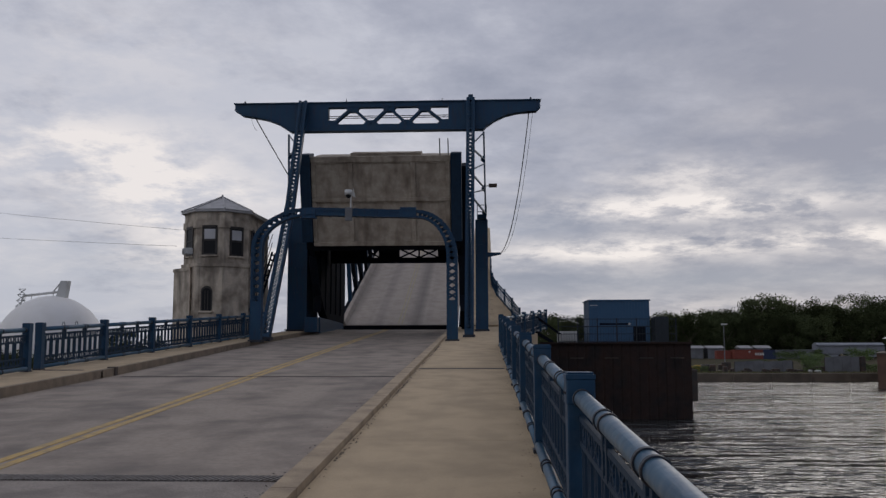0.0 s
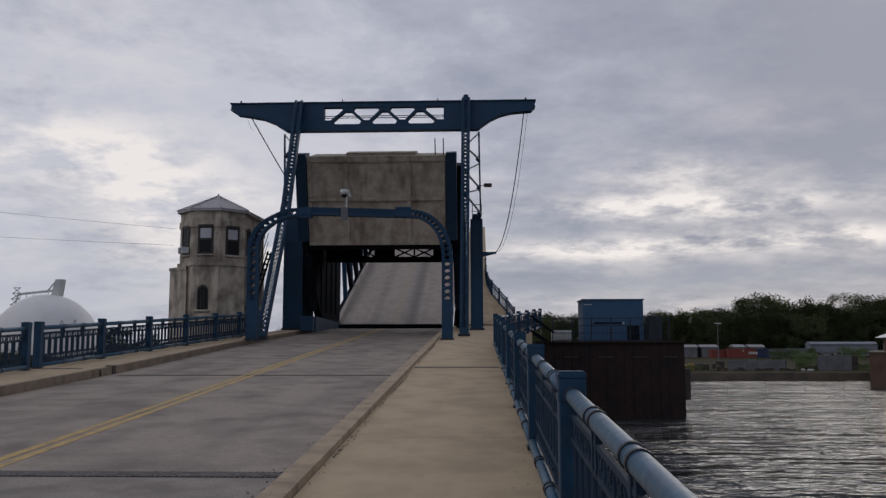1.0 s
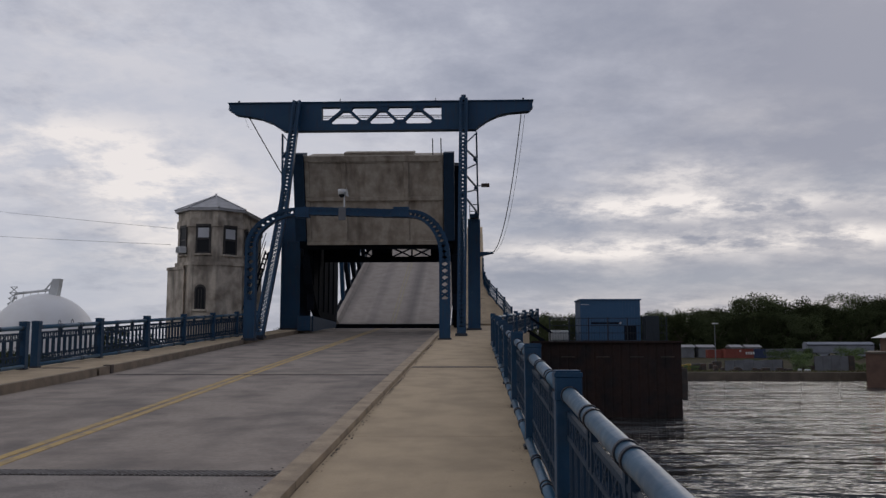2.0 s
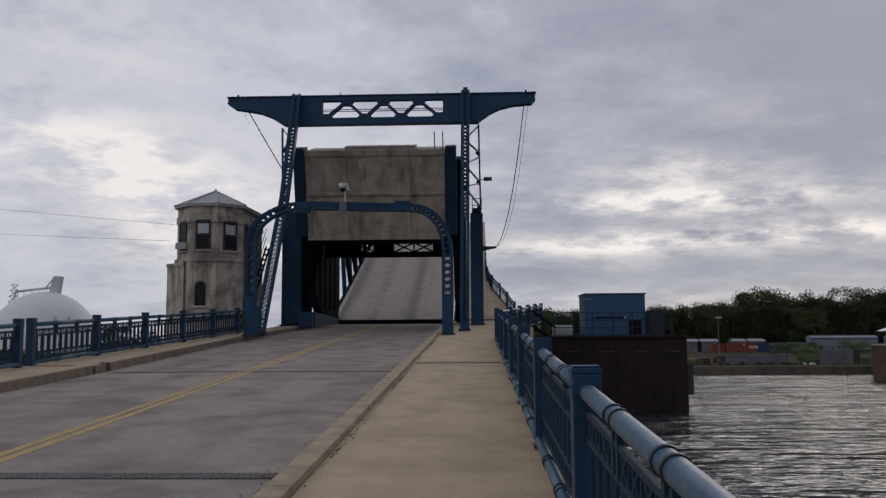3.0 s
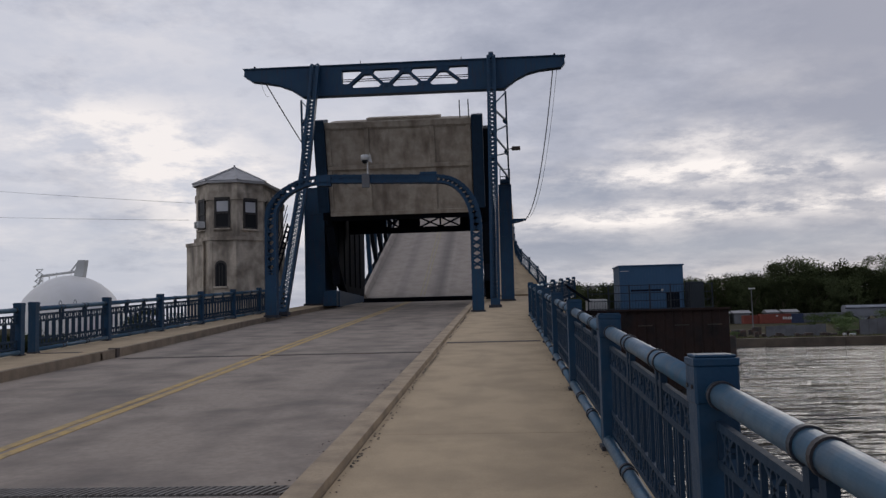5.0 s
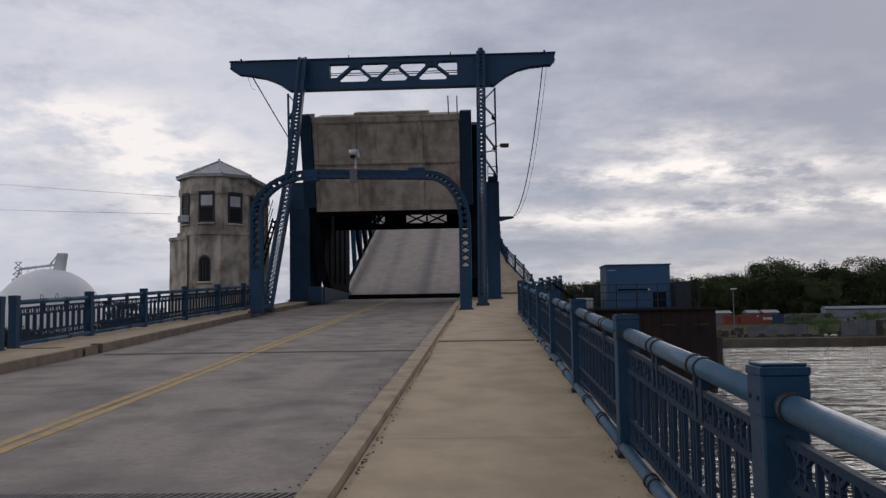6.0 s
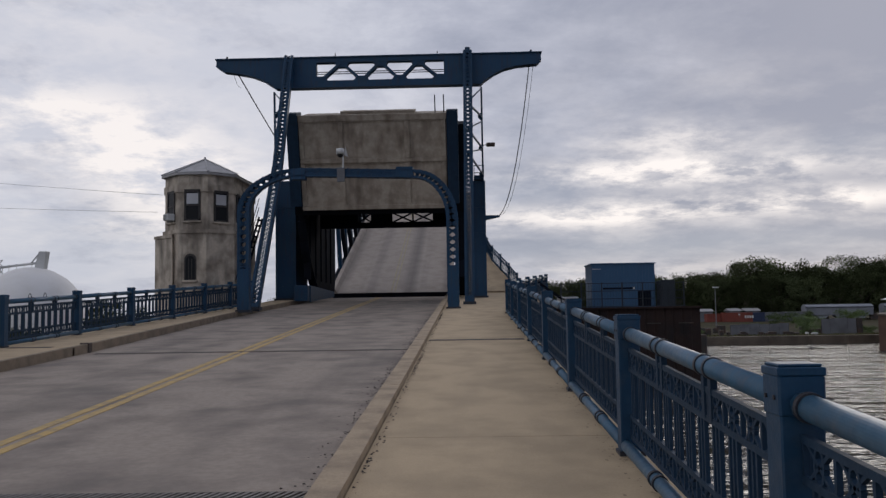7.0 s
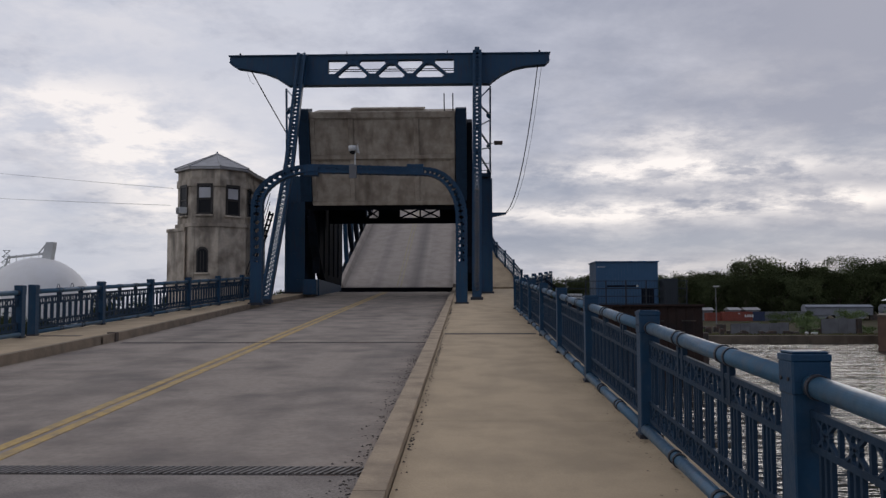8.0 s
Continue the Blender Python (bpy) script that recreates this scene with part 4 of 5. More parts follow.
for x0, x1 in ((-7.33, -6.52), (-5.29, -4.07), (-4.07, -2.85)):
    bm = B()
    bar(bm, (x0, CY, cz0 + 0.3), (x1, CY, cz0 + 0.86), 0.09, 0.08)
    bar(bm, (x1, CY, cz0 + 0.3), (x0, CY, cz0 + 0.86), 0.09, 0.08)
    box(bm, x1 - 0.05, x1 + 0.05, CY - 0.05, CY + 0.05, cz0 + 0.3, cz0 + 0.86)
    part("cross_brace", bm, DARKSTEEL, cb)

# raised leaf: roadway, kerb and pavement in one hinged frame
LEAF = radians(19)
HZ = deck(HEEL) + 0.10
leaf = thing("bridge_leaf", "raised bascule leaf with concrete roadway and pavement", "bridge leaf")
leaf.matrix_basis = Matrix.Translation((0, HEEL, HZ)) @ Matrix.Rotation(LEAF, 4, "X")
LL = 34.0
bm = B()
box(bm, -9.55, -2.25, 0.0, LL, -0.35, 0.0)
part("roadway_slab", bm, LEAFM, leaf)
bm = B()
prism(bm, [(-9.98, -0.35), (-9.98, 0.28), (-9.72, 0.28), (-9.56, 0.0), (-9.56, -0.35)], 0.0, LL, "y")
part("kerb", bm, LEAFM, leaf)
bm = B()
box(bm, -2.24, -1.9, 0.0, LL, -0.3, 0.22)
part("kerb", bm, LEAFM, leaf)
for x in (-6.05, -5.8):
    bm = B()
    box(bm, x, x + 0.1, 0.1, LL, 0.0, 0.008)
    part("yellow_line", bm, LEAFYEL, leaf)
bm = B()
box(bm, -9.9, -1.9, -0.06, 0.0, -0.7, -0.02)
part("heel_plate", bm, DARKSTEEL, leaf, "dark steel heel plate")
bm = B()
edge = [(2.45, 0.0), (1.9, 3.2), (0.95, 7.6), (0.62, 10.5), (0.62, LL)]
prism(bm, [(-1.0, 0.0)] + edge + [(-1.0, LL)], -0.25, 0.0, "z")
part("pavement_slab", bm, WALKM, leaf)
for k in range(1, 9):
    bm = B()
    v = k * 1.25
    box(bm, -0.95, 0.6, v - 0.012, v + 0.012, 0.0, 0.006)
    part("slab_joint", bm, DARKGAP, leaf)


def edge_x(v):
    for (xa, va), (xb, vb) in zip(edge, edge[1:]):
        if v <= vb:
            return xa + (xb - xa) * (v - va) / (vb - va) - 0.1
    return edge[-1][0] - 0.1


vv = 0.05
while vv < 16:
    bm = B()
    main = abs(vv / 2.4 - round(vv / 2.4)) < 0.05
    r = 0.07 if main else 0.02
    box(bm, edge_x(vv) - r, edge_x(vv) + r, vv - r, vv + r, 0.0, 1.2 if main else 1.0)
    part("rail_post" if main else "rail_bar", bm, BLUE, leaf)
    vv += 0.24
for z in (0.12, 0.78, 1.05):
    bm = B()
    for a, b in zip([k * 1.6 for k in range(10)], [k * 1.6 for k in range(1, 11)]):
        tube(bm, (edge_x(a), a, z), (edge_x(b), b, z), 0.045, 8)
    part("rail_pipe", bm, BLUE, leaf)
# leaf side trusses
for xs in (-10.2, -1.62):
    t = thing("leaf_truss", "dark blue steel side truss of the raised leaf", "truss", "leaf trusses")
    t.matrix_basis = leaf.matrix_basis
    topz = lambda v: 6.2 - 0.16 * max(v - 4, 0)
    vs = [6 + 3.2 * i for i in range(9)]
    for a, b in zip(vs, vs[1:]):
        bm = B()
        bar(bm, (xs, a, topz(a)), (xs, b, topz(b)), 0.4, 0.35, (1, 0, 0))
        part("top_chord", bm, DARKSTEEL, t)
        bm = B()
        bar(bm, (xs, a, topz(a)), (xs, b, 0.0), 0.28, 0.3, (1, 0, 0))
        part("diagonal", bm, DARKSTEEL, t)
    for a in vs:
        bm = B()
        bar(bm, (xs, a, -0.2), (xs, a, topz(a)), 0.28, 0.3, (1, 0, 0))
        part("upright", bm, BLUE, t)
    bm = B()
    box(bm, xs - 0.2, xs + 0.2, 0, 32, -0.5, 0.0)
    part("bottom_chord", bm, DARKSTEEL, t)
# heel pier wall below the leaf gap
bm = B()
box(bm, -11.5, 2.4, HEEL + 0.3, HEEL + 6, WATER - 2, deck(HEEL) - 1.4)
box(bm, -11.5, 2.4, HEEL - 0.35, HEEL + 0.3, WATER - 2, deck(HEEL) - 0.9)
whole("pier", bm, CONC, "concrete river pier under the leaf heel", "bridge pier", "deck piers", "structure")

# low blue barrier cabinet beside the leaf
cbn = thing("barrier_cabinet", "low blue steel cabinet beside the girder", "cabinet")
bm = B()
box(bm, -10.36, -9.62, 48.0, 48.6, deck(48.8) - 0.05, deck(48.8) + 0.8, bevel=0.02)
part("body", bm, BLUE, cbn)
bm = B()
box(bm, -10.29, -9.69, 47.97, 48.0, deck(48.8) + 0.1, deck(48.8) + 0.75)
part("door", bm, BLUE, cbn)
bm = B()
prism(bm, [(48.6, deck(49) - 0.1), (48.6, deck(49) + 0.8), (57, deck(57) + 0.25), (57, deck(57) - 0.1)], -9.67, -9.56, "x")
whole("parapet", bm, BLUE, "low blue steel parapet tapering towards the leaf", "parapet")

# ---------------------------------------------------------------- control house
house = thing("control_house", "weathered concrete bridge control house with octagonal front and pale hipped roof", "control house")
FX0, FX1, FY, OCT = -15.06, -13.62, 43.0, 1.02
YB = 48.2
upper = [(FX0, FY), (FX1, FY), (FX1 + OCT, FY + OCT), (FX1 + OCT, YB), (FX0 - OCT, YB), (FX0 - OCT, FY + OCT)]


def grown(k):
    s = k * 0.414
    return [(FX0 - s, FY - k), (FX1 + s, FY - k), (FX1 + OCT + k, FY + OCT - s), (FX1 + OCT + k, YB + k), (FX0 - OCT - k, YB + k), (FX0 - OCT - k, FY + OCT - s)]


ZS, ZE = 5.75, 8.62
bm = B()
prism(bm, upper, ZS - 0.1, ZE, "z")
part("upper_wall", bm, CONC, house)
bm = B()
prism(bm, [(FX0 - 0.02, FY - 0.05), (FX1 + 0.02, FY - 0.05), (FX1 + OCT + 0.05, FY + OCT - 0.02), (FX1 + OCT + 0.05, YB + 0.05), (FX0 - OCT - 0.05, YB + 0.05),
           (FX0 - OCT - 0.05, FY + OCT - 0.02)], WATER - 2, ZS, "z")
part("lower_wall", bm, CONC, house)
bm = B()
prism(bm, [(FX0 - 0.30, FY + 0.02), (FX0 - 0.30, YB), (FX0 - OCT - 0.55, YB), (FX0 - OCT - 0.55, FY + OCT + 0.12)], WATER - 2, ZS - 0.22, "z")
part("buttress", bm, CONC, house)
bm = B()
prism(bm, [(FX0 - 0.33, FY - 0.01), (FX0 - 0.33, YB), (FX0 - OCT - 0.60, YB), (FX0 - OCT - 0.60, FY + OCT + 0.10)], ZS - 0.22, ZS - 0.06, "z")
part("buttress_cap", bm, CONC, house)
bm = B()
prism(bm, grown(0.11), ZS - 0.02, ZS + 0.16, "z")
part("string_course", bm, CONC, house)
bm = B()
prism(bm, grown(0.06), 7.77, 8.14, "z")
part("lintel_band", bm, CONC, house)
bm = B()
prism(bm, grown(0.17), ZE, ZE + 0.13, "z")
part("cornice", bm, ROOFM, house, "pale metal roof edge")
bm = B()
eave = grown(0.2)
apex = ((FX0 + FX1) / 2, FY + 1.9, 9.72)
apex2 = ((FX0 + FX1) / 2, YB - 1.6, 9.72)
ev = [bm.verts.new((x, y, ZE + 0.13)) for x, y in eave]
a1, a2 = bm.verts.new(apex), bm.verts.new(apex2)
for f in ((ev[0], ev[1], a1), (ev[1], ev[2], a1), (ev[2], ev[3], a2, a1), (ev[3], ev[4], a2), (ev[4], ev[5], a1, a2), (ev[5], ev[0], a1)):
    bm.faces.new(f)
bm.faces.new(ev[::-1])
roof = part("roof", bm, ROOFM, house, "pale weathered metal hipped roof")
for i in range(6):
    bm = B()
    tgt = apex if i in (0, 1, 2, 5) else apex2
    bar(bm, (*eave[i], ZE + 0.15), (tgt[0], tgt[1], tgt[2] + 0.02), 0.09, 0.06, (0, 0, 1))
    part("hip_seam", bm, ROOFM, roof)
bm = B()
tube(bm, (apex[0], apex[1], apex[2] - 0.05), (apex[0], apex[1], apex[2] + 0.12), 0.05, 8)
part("finial", bm, ROOFM, roof)


def sash(c, n, w, h, blind=True, unit=False):
    """A sash window centred at c on a wall with outward normal n."""
    nx, ny = n
    ang = math.degrees(math.atan2(nx, -ny))
    t = new("window")
    t.parent = house
    t.matrix_basis = pose(c[0], c[1], c[2], 0, 0, ang)
    tagged(t, "tall sash window with a half-drawn pale blind" if blind else "narrow dark sash window")
    bm = B()
    box(bm, -w / 2, w / 2, -0.03, 0.02, -h / 2, h / 2)
    part("recess", bm, WOODD, t)
    bm = B()
    for x0, x1, z0, z1 in ((-w / 2, -w / 2 + 0.09, -h / 2, h / 2), (w / 2 - 0.09, w / 2, -h / 2, h / 2), (-w / 2, w / 2, h / 2 - 0.13, h / 2),
                           (-w / 2, w / 2, -h / 2, -h / 2 + 0.08), (-w / 2, w / 2, -0.04, 0.03)):
        box(bm, x0, x1, -0.07, -0.03, z0, z1)
    part("frame", bm, WOODD, t)
    bm = B()
    box(bm, -w / 2 + 0.09, w / 2 - 0.09, -0.045, -0.032, -h / 2 + 0.08, h / 2 - 0.13)
    part("pane", bm, GLASS, t)
    if blind:
        bm = B()
        box(bm, -w / 2 + 0.11, w / 2 - 0.11, -0.052, -0.046, 0.06, h / 2 - 0.20)
        part("blind", bm, BLIND, t)
    bm = B()
    box(bm, -w / 2 - 0.06, w / 2 + 0.06, -0.13, 0.0, -h / 2 - 0.09, -h / 2, bevel=0.01)
    part("sill", bm, CONC, t)
    return t


for x in (FX0 + 0.02, FX1 - 0.20):
    bm = B()
    box(bm, x, x + 0.18, FY - 0.085, FY - 0.04, 1.0, ZS - 0.03)
    part("pilaster", bm, CONC, house)
S2 = math.sqrt(0.5)
sash((FX0 + 0.70, FY, 7.12), (0, -1), 0.80, 1.56)
sash((FX1 + OCT / 2, FY + OCT / 2, 7.08), (S2, -S2), 0.78, 1.56)
sash((FX0 - OCT / 2, FY + OCT / 2, 7.1), (-S2, -S2), 0.75, 1.56, False)
sash((FX1 + OCT, 44.75, 7.1), (1, 0), 0.6, 1.5, False)
sash((FX1 + OCT, 46.6, 7.1), (1, 0), 0.7, 1.5, False)
ac = thing("air_conditioner", "small pale window air conditioner below a sash window", "air conditioner")
bm = B()
box(bm, -0.22, 0.22, -0.42, -0.02, -0.17, 0.17, bevel=0.02)
part("casing", bm, PALE, ac)
bm = B()
for k in range(5):
    box(bm, -0.18, 0.18, -0.435, -0.42, -0.13 + k * 0.055, -0.105 + k * 0.055)
part("grille", bm, GREYC, ac)
ac.matrix_basis = pose(FX0 - OCT / 2 + 0.12, FY + OCT / 2 - 0.16, 6.55, 0, 0, -45)
# arched window
aw = new("arched_window")
aw.parent = house
tagged(aw, "narrow dark arched window with a stone sill")
aw.matrix_basis = pose(FX0 + 0.62, FY - 0.05, 3.42)


def arched(w, h, n=10):
    r = w / 2
    return [(-r, 0), (r, 0)] + [(r * math.cos(math.pi * i / n), h - r + r * math.sin(math.pi * i / n)) for i in range(n + 1)]


bm = B()
prism(bm, arched(0.60, 1.30), -0.02, 0.02, "y")
part("recess", bm, WOODD, aw)
bm = B()
prism(bm, arched(0.46, 1.18), -0.035, -0.022, "y")
part("pane", bm, GLASS, aw)
for k in range(2):
    bm = B()
    box(bm, -0.09 + 0.15 * k, -0.06 + 0.15 * k, -0.05, -0.036, 0.0, 1.05)
    part("glazing_bar", bm, WOODD, aw)
bm = B()
box(bm, -0.38, 0.38, -0.14, 0.0, -0.10, 0.0, bevel=0.015)
part("sill", bm, CONC, aw)
for i in range(9):
    a0, a1 = math.pi * i / 9, math.pi * (i + 1) / 9
    bm = B()
    prism(bm, [(0.31 * math.cos(a), 1.0 + 0.31 * math.sin(a)) for a in (a0, a1)] + [(0.40 * math.cos(a), 1.0 + 0.40 * math.sin(a)) for a in (a1, a0)], -0.025, 0.0, "y")
    part("arch_stone", bm, CONC, aw)
# outside stair on the house's road side
st = thing("access_stair", "dark steel access stair beside the control house", "stair")
for y in (44.2, 44.9):
    bm = B()
    bar(bm, (-12.62, y, deck(44.5)), (-11.35, y, 6.6), 0.05, 0.20, (0, 1, 0))
    part("stringer", bm, DARKSTEEL, st)
for i in range(16):
    bm = B()
    f = (i + 0.5) / 16
    x, z = -12.62 + 1.27 * f, deck(44.5) + (6.6 - deck(44.5)) * f
    box(bm, x - 0.09, x + 0.09, 44.2, 44.9, z - 0.02, z + 0.02)
    part("tread", bm, DARKSTEEL, st)
for off in (0.5, 0.95):
    bm = B()
    tube(bm, (-12.62, 44.2, deck(44.5) + off), (-11.35, 44.2, 6.6 + off), 0.022, 6)
    part("handrail", bm, DARKSTEEL, st)

# overhead wires
cable("overhead_wire", sag((-16.8, 45.5, 8.0), (-120, 142, 29.6), 0.5, 24), 0.010, BLACKC, "thin black overhead wire reaching the control house", "wire", "overhead wires")
cable("overhead_wire", sag((-17.0, 45.5, 7.1), (-120, 142, 23.2), 0.4, 24), 0.010, BLACKC, "thin black overhead wire reaching the control house", "wire", "overhead wires")

# ---------------------------------------------------------------- domed tank beyond the left bank
tank = thing("storage_tank", "white domed storage tank with a rooftop walkway", "storage tank")
TX, TYK, TR = -46.4, 90.0, 5.6
bm = B()
box(bm, -200, -17, 66, 93.0, WATER - 2, LAND)
whole("tank_bank", bm, LANDM, "scrub covered bank under the tank", "ground", kind="structure")
bm = B()
tube(bm, (TX, TYK, LAND - 0.05), (TX, TYK, 1.1), TR, 48)
part("shell", bm, WHITEM, tank, smooth=False)
bm = B()
rings = []
for i in range(13):
    a = math.pi / 2 * i / 12
    rings.append([bm.verts.new((TX + TR * math.cos(a) * math.cos(b), TYK + TR * math.cos(a) * math.sin(b), 1.1 + 5.9 * math.sin(a))) for b in [2 * math.pi * k / 48 for k in range(48)]])
for r0, r1 in zip(rings[:-1], rings[1:-1]):
    for k in range(48):
        bm.faces.new((r0[k], r0[(k + 1) % 48], r1[(k + 1) % 48], r1[k]))
bm.faces.new(rings[-2])
part("dome", bm, WHITEM, tank, "smooth white dome", True)
bm = B()
tube(bm, (TX - 3.1, TYK - 0.3, 7.0), (TX + 0.7, TYK - 0.3, 7.4), 0.13, 8)
tube(bm, (TX - 3.1, TYK - 0.3, 7.0), (TX - 3.4, TYK - 0.5, 5.4), 0.10, 8)
part("roof_pipe", bm, PALE, tank, "pale pipe along the dome top")
for x in (-2.9, -2.2, -1.4, -0.6, 0.2):
    bm = B()
    tube(bm, (TX + x, TYK - 0.3, 6.0), (TX + x, TYK - 0.3, 7.2 + 0.1 * (x + 3)), 0.04, 6)
    part("pipe_support", bm, PALE, tank)
bm = B()
for k in range(4):
    z0, z1 = 5.3 + k * 0.6, 5.9 + k * 0.6
    xa, xb = TX - 3.6 + k * 0.1, TX - 2.7 + k * 0.05
    bar(bm, (xa, TYK - 0.9, z0), (xb, TYK - 0.9, z1), 0.07, 0.07)
    bar(bm, (xb, TYK - 0.9, z0), (xa, TYK - 0.9, z1), 0.07, 0.07)
    bar(bm, (xa, TYK - 0.9, z1), (xb, TYK - 0.9, z1), 0.07, 0.07)
part("ladder", bm, PALE, tank, "pale steel lattice ladder")
bm = B()
prism(bm, [(TX + 0.5, 6.8), (TX + 1.5, 6.8), (TX + 1.75, 8.6), (TX + 0.95, 8.6)], TYK - 0.4, TYK + 0.4, "y")
part("vent_head", bm, PALE, tank, "pale boxy vent head")
bm = B()
bar(bm, (TX + 0.0, TYK - 0.35, 7.2), (TX + 0.9, TYK - 0.35, 8.3), 0.12, 0.12)
part("vent_brace", bm, PALE, tank)

# ---------------------------------------------------------------- steel pier with blue shed
pier = thing("sheet_pile_pier", "rust-brown steel sheet pile pier standing in the river", "pier")
PX0, PX1, PYF, PZ = 2.9, 10.68, 44.7, 1.72
bm = B()
box(bm, PX0, PX1, PYF, 62, WATER - 2, PZ)
part("core", bm, RUSTM, pier)
pil = B()
prism(pil, [(0, 0), (0.04, -0.035), (0.36, -0.035), (0.40, 0)], WATER - 2, PZ - 0.05, "z")
pil_me = mesh_of("steel_panel", pil, RUSTM)
x = PX0 + 0.05
while x < PX1 - 0.4:
    o = part("steel_panel", pil_me, None, pier)
    o.location = (x, PYF, 0)
    x += 0.46
for x in (PX1 - 0.02,):
    bm = B()
    box(bm, x, x + 0.35, PYF + 0.1, PYF + 0.6, -1.3, 0.35, bevel=0.05)
    part("fender", bm, SCRAP, pier, "black rubber fender")
bm = B()
box(bm, PX0 - 0.05, PX1 + 0.06, PYF - 0.18, PYF + 0.3, PZ - 0.04, PZ + 0.06)
part("coping", bm, RUSTM, pier)
for x in (4.4, 6.2, 8.0, 9.6):
    bm = B()
    bar(bm, (x, PYF - 0.13, 0.95), (x + 0.7, PYF - 0.13, 0.95), 0.05, 0.04)
    part("tie_plate", bm, SCRAP, pier)

shed = thing("machinery_shed", "blue corrugated steel shed on the pier", "shed")
SX0, SX1, SY0, SZ0, SZ1 = 5.95, 9.40, 49.0, PZ, 4.22
bm = B()
box(bm, SX0, SX1, SY0, SY0 + 2.6, SZ0, SZ1 - 0.06)
part("wall", bm, SHEDBLUE, shed)
x = SX0 + 0.06
bm0 = B()
box(bm0, 0, 0.07, -0.025, 0.0, SZ0 + 0.05, SZ1 - 0.12)
rib = mesh_of("rib", bm0, SHEDBLUE)
while x < SX1 - 0.08:
    o = part("rib", rib, None, shed)
    o.location = (x, SY0, 0)
    x += 0.17
bm = B()
box(bm, SX0 - 0.06, SX1 + 0.06, SY0 - 0.08, SY0 + 2.68, SZ1 - 0.07, SZ1, bevel=0.01)
part("roof", bm, SHEDBLUE, shed)
bm = B()
box(bm, SX0 + 0.05, SX0 + 0.5, SY0 - 0.035, SY0 - 0.026, SZ1 - 0.34, SZ1 - 0.31)
part("label_strip", bm, PALE, shed, "small white marking")
bm = B()
box(bm, SX0 + 0.6, SX0 + 2.3, SY0 - 0.04, SY0 - 0.026, SZ0 + 1.05, SZ0 + 1.15)
part("vent_slot", bm, DARKSTEEL, shed)
bm = B()
tube(bm, (SX0 + 2.28, SY0 - 0.12, SZ0 + 1.1), (SX0 + 2.28, SY0 - 0.02, SZ0 + 1.1), 0.06, 10)
part("lamp", bm, PALE, shed, "small white wall lamp")
bm = B()
box(bm, SX0 + 2.5, SX0 + 3.2, SY0 - 0.05, SY0 - 0.026, SZ0 + 0.1, SZ0 + 0.95)
part("louvre", bm, DARKSTEEL, shed)
fence = thing("pier_fence", "grey mesh guard fence along the pier edge", "fence")
for x in np.arange(3.9, 10.5, 1.05):
    bm = B()
    box(bm, x, x + 0.06, 46.0, 46.06, PZ, PZ + 1.35)
    part("post", bm, MESHM, fence)
for z in (0.1, 0.5, 0.9, 1.3):
    bm = B()
    bar(bm, (3.9, 46.03, PZ + z), (10.3, 46.03, PZ + z), 0.035, 0.035)
    part("rail", bm, MESHM, fence)
bm = B()
for x in np.arange(3.95, 10.3, 0.14):
    box(bm, x, x + 0.012, 46.02, 46.03, PZ + 0.05, PZ + 1.32)
tagged(part("wire_mesh", bm, MESHM, fence), kind="stuff")
bm = B()
box(bm, 9.55, 10.35, 48.4, 49.4, PZ, PZ + 1.5, bevel=0.02)
box(bm, 9.60, 9.92, 48.37, 48.4, PZ + 0.2, PZ + 1.3)
box(bm, 9.98, 10.3, 48.37, 48.4, PZ + 0.2, PZ + 1.3)
whole("electrical_cabinet", bm, MESHM, "dark grey electrical cabinet beside the blue shed", "cabinet")
bm = B()
box(bm, 4.6, 5.7, 53.0, 55, PZ, PZ + 0.75, bevel=0.05)
box(bm, 4.7, 5.6, 52.95, 53.0, PZ + 0.2, PZ + 0.6)
whole("white_tank", bm, PALE, "low white tank on the pier behind the railing", "tank")
gw = thing("gangway", "dark steel gangway from the walk to the pier", "gangway")
for y in (45.4, 46.4):
    bm = B()
    bar(bm, (2.5, y, 2.45), (3.6, y, PZ + 0.05), 0.14, 0.1)
    bar(bm, (2.5, y, 3.3), (4.0, y, PZ + 0.5), 0.06, 0.06)
    part("stringer", bm, DARKSTEEL, gw)
for k in range(7):
    bm = B()
    f = k / 6
    box(bm, 2.5 + f - 0.07, 2.5 + f + 0.07, 45.4, 46.4, 2.45 - 0.68 * f, 2.49 - 0.68 * f)
    part("tread", bm, DARKSTEEL, gw)

# ---------------------------------------------------------------- brick abutment with tent-roofed building
bw = thing("brick_abutment", "brown brick river abutment with a stone cap", "abutment")
BX, BYF, BZ = 34.3, 77.0, 0.92
bm = B()
prism(bm, [(34.3, BYF), (58, BYF), (58, 92.5), (41.7, 92.5)], WATER - 2, BZ - 0.15, "z")
part("wall", bm, BRICKM, bw)
bm = B()
prism(bm, [(34.2, BYF - 0.1), (58.1, BYF - 0.1), (58.1, 92.6), (41.6, 92.6)], BZ - 0.15, BZ, "z")
part("cap", bm, QUAYM, bw)
bb = thing("pavilion", "dark brown brick pavilion with a pale pyramid roof", "pavilion")
bm = B()
box(bm, 39.7, 45.7, 80.0, 86, BZ, BZ + 1.35)
part("wall", bm, BRICKM, bb)
bm = B()
e = [bm.verts.new((x, y, BZ + 1.3)) for x, y in ((39.1, 79.4), (46.3, 79.4), (46.3, 86.6), (39.1, 86.6))]
a = bm.verts.new((42.7, 83, BZ + 3.1))
for i in range(4):
    bm.faces.new((e[i], e[(i + 1) % 4], a))
bm.faces.new(e[::-1])
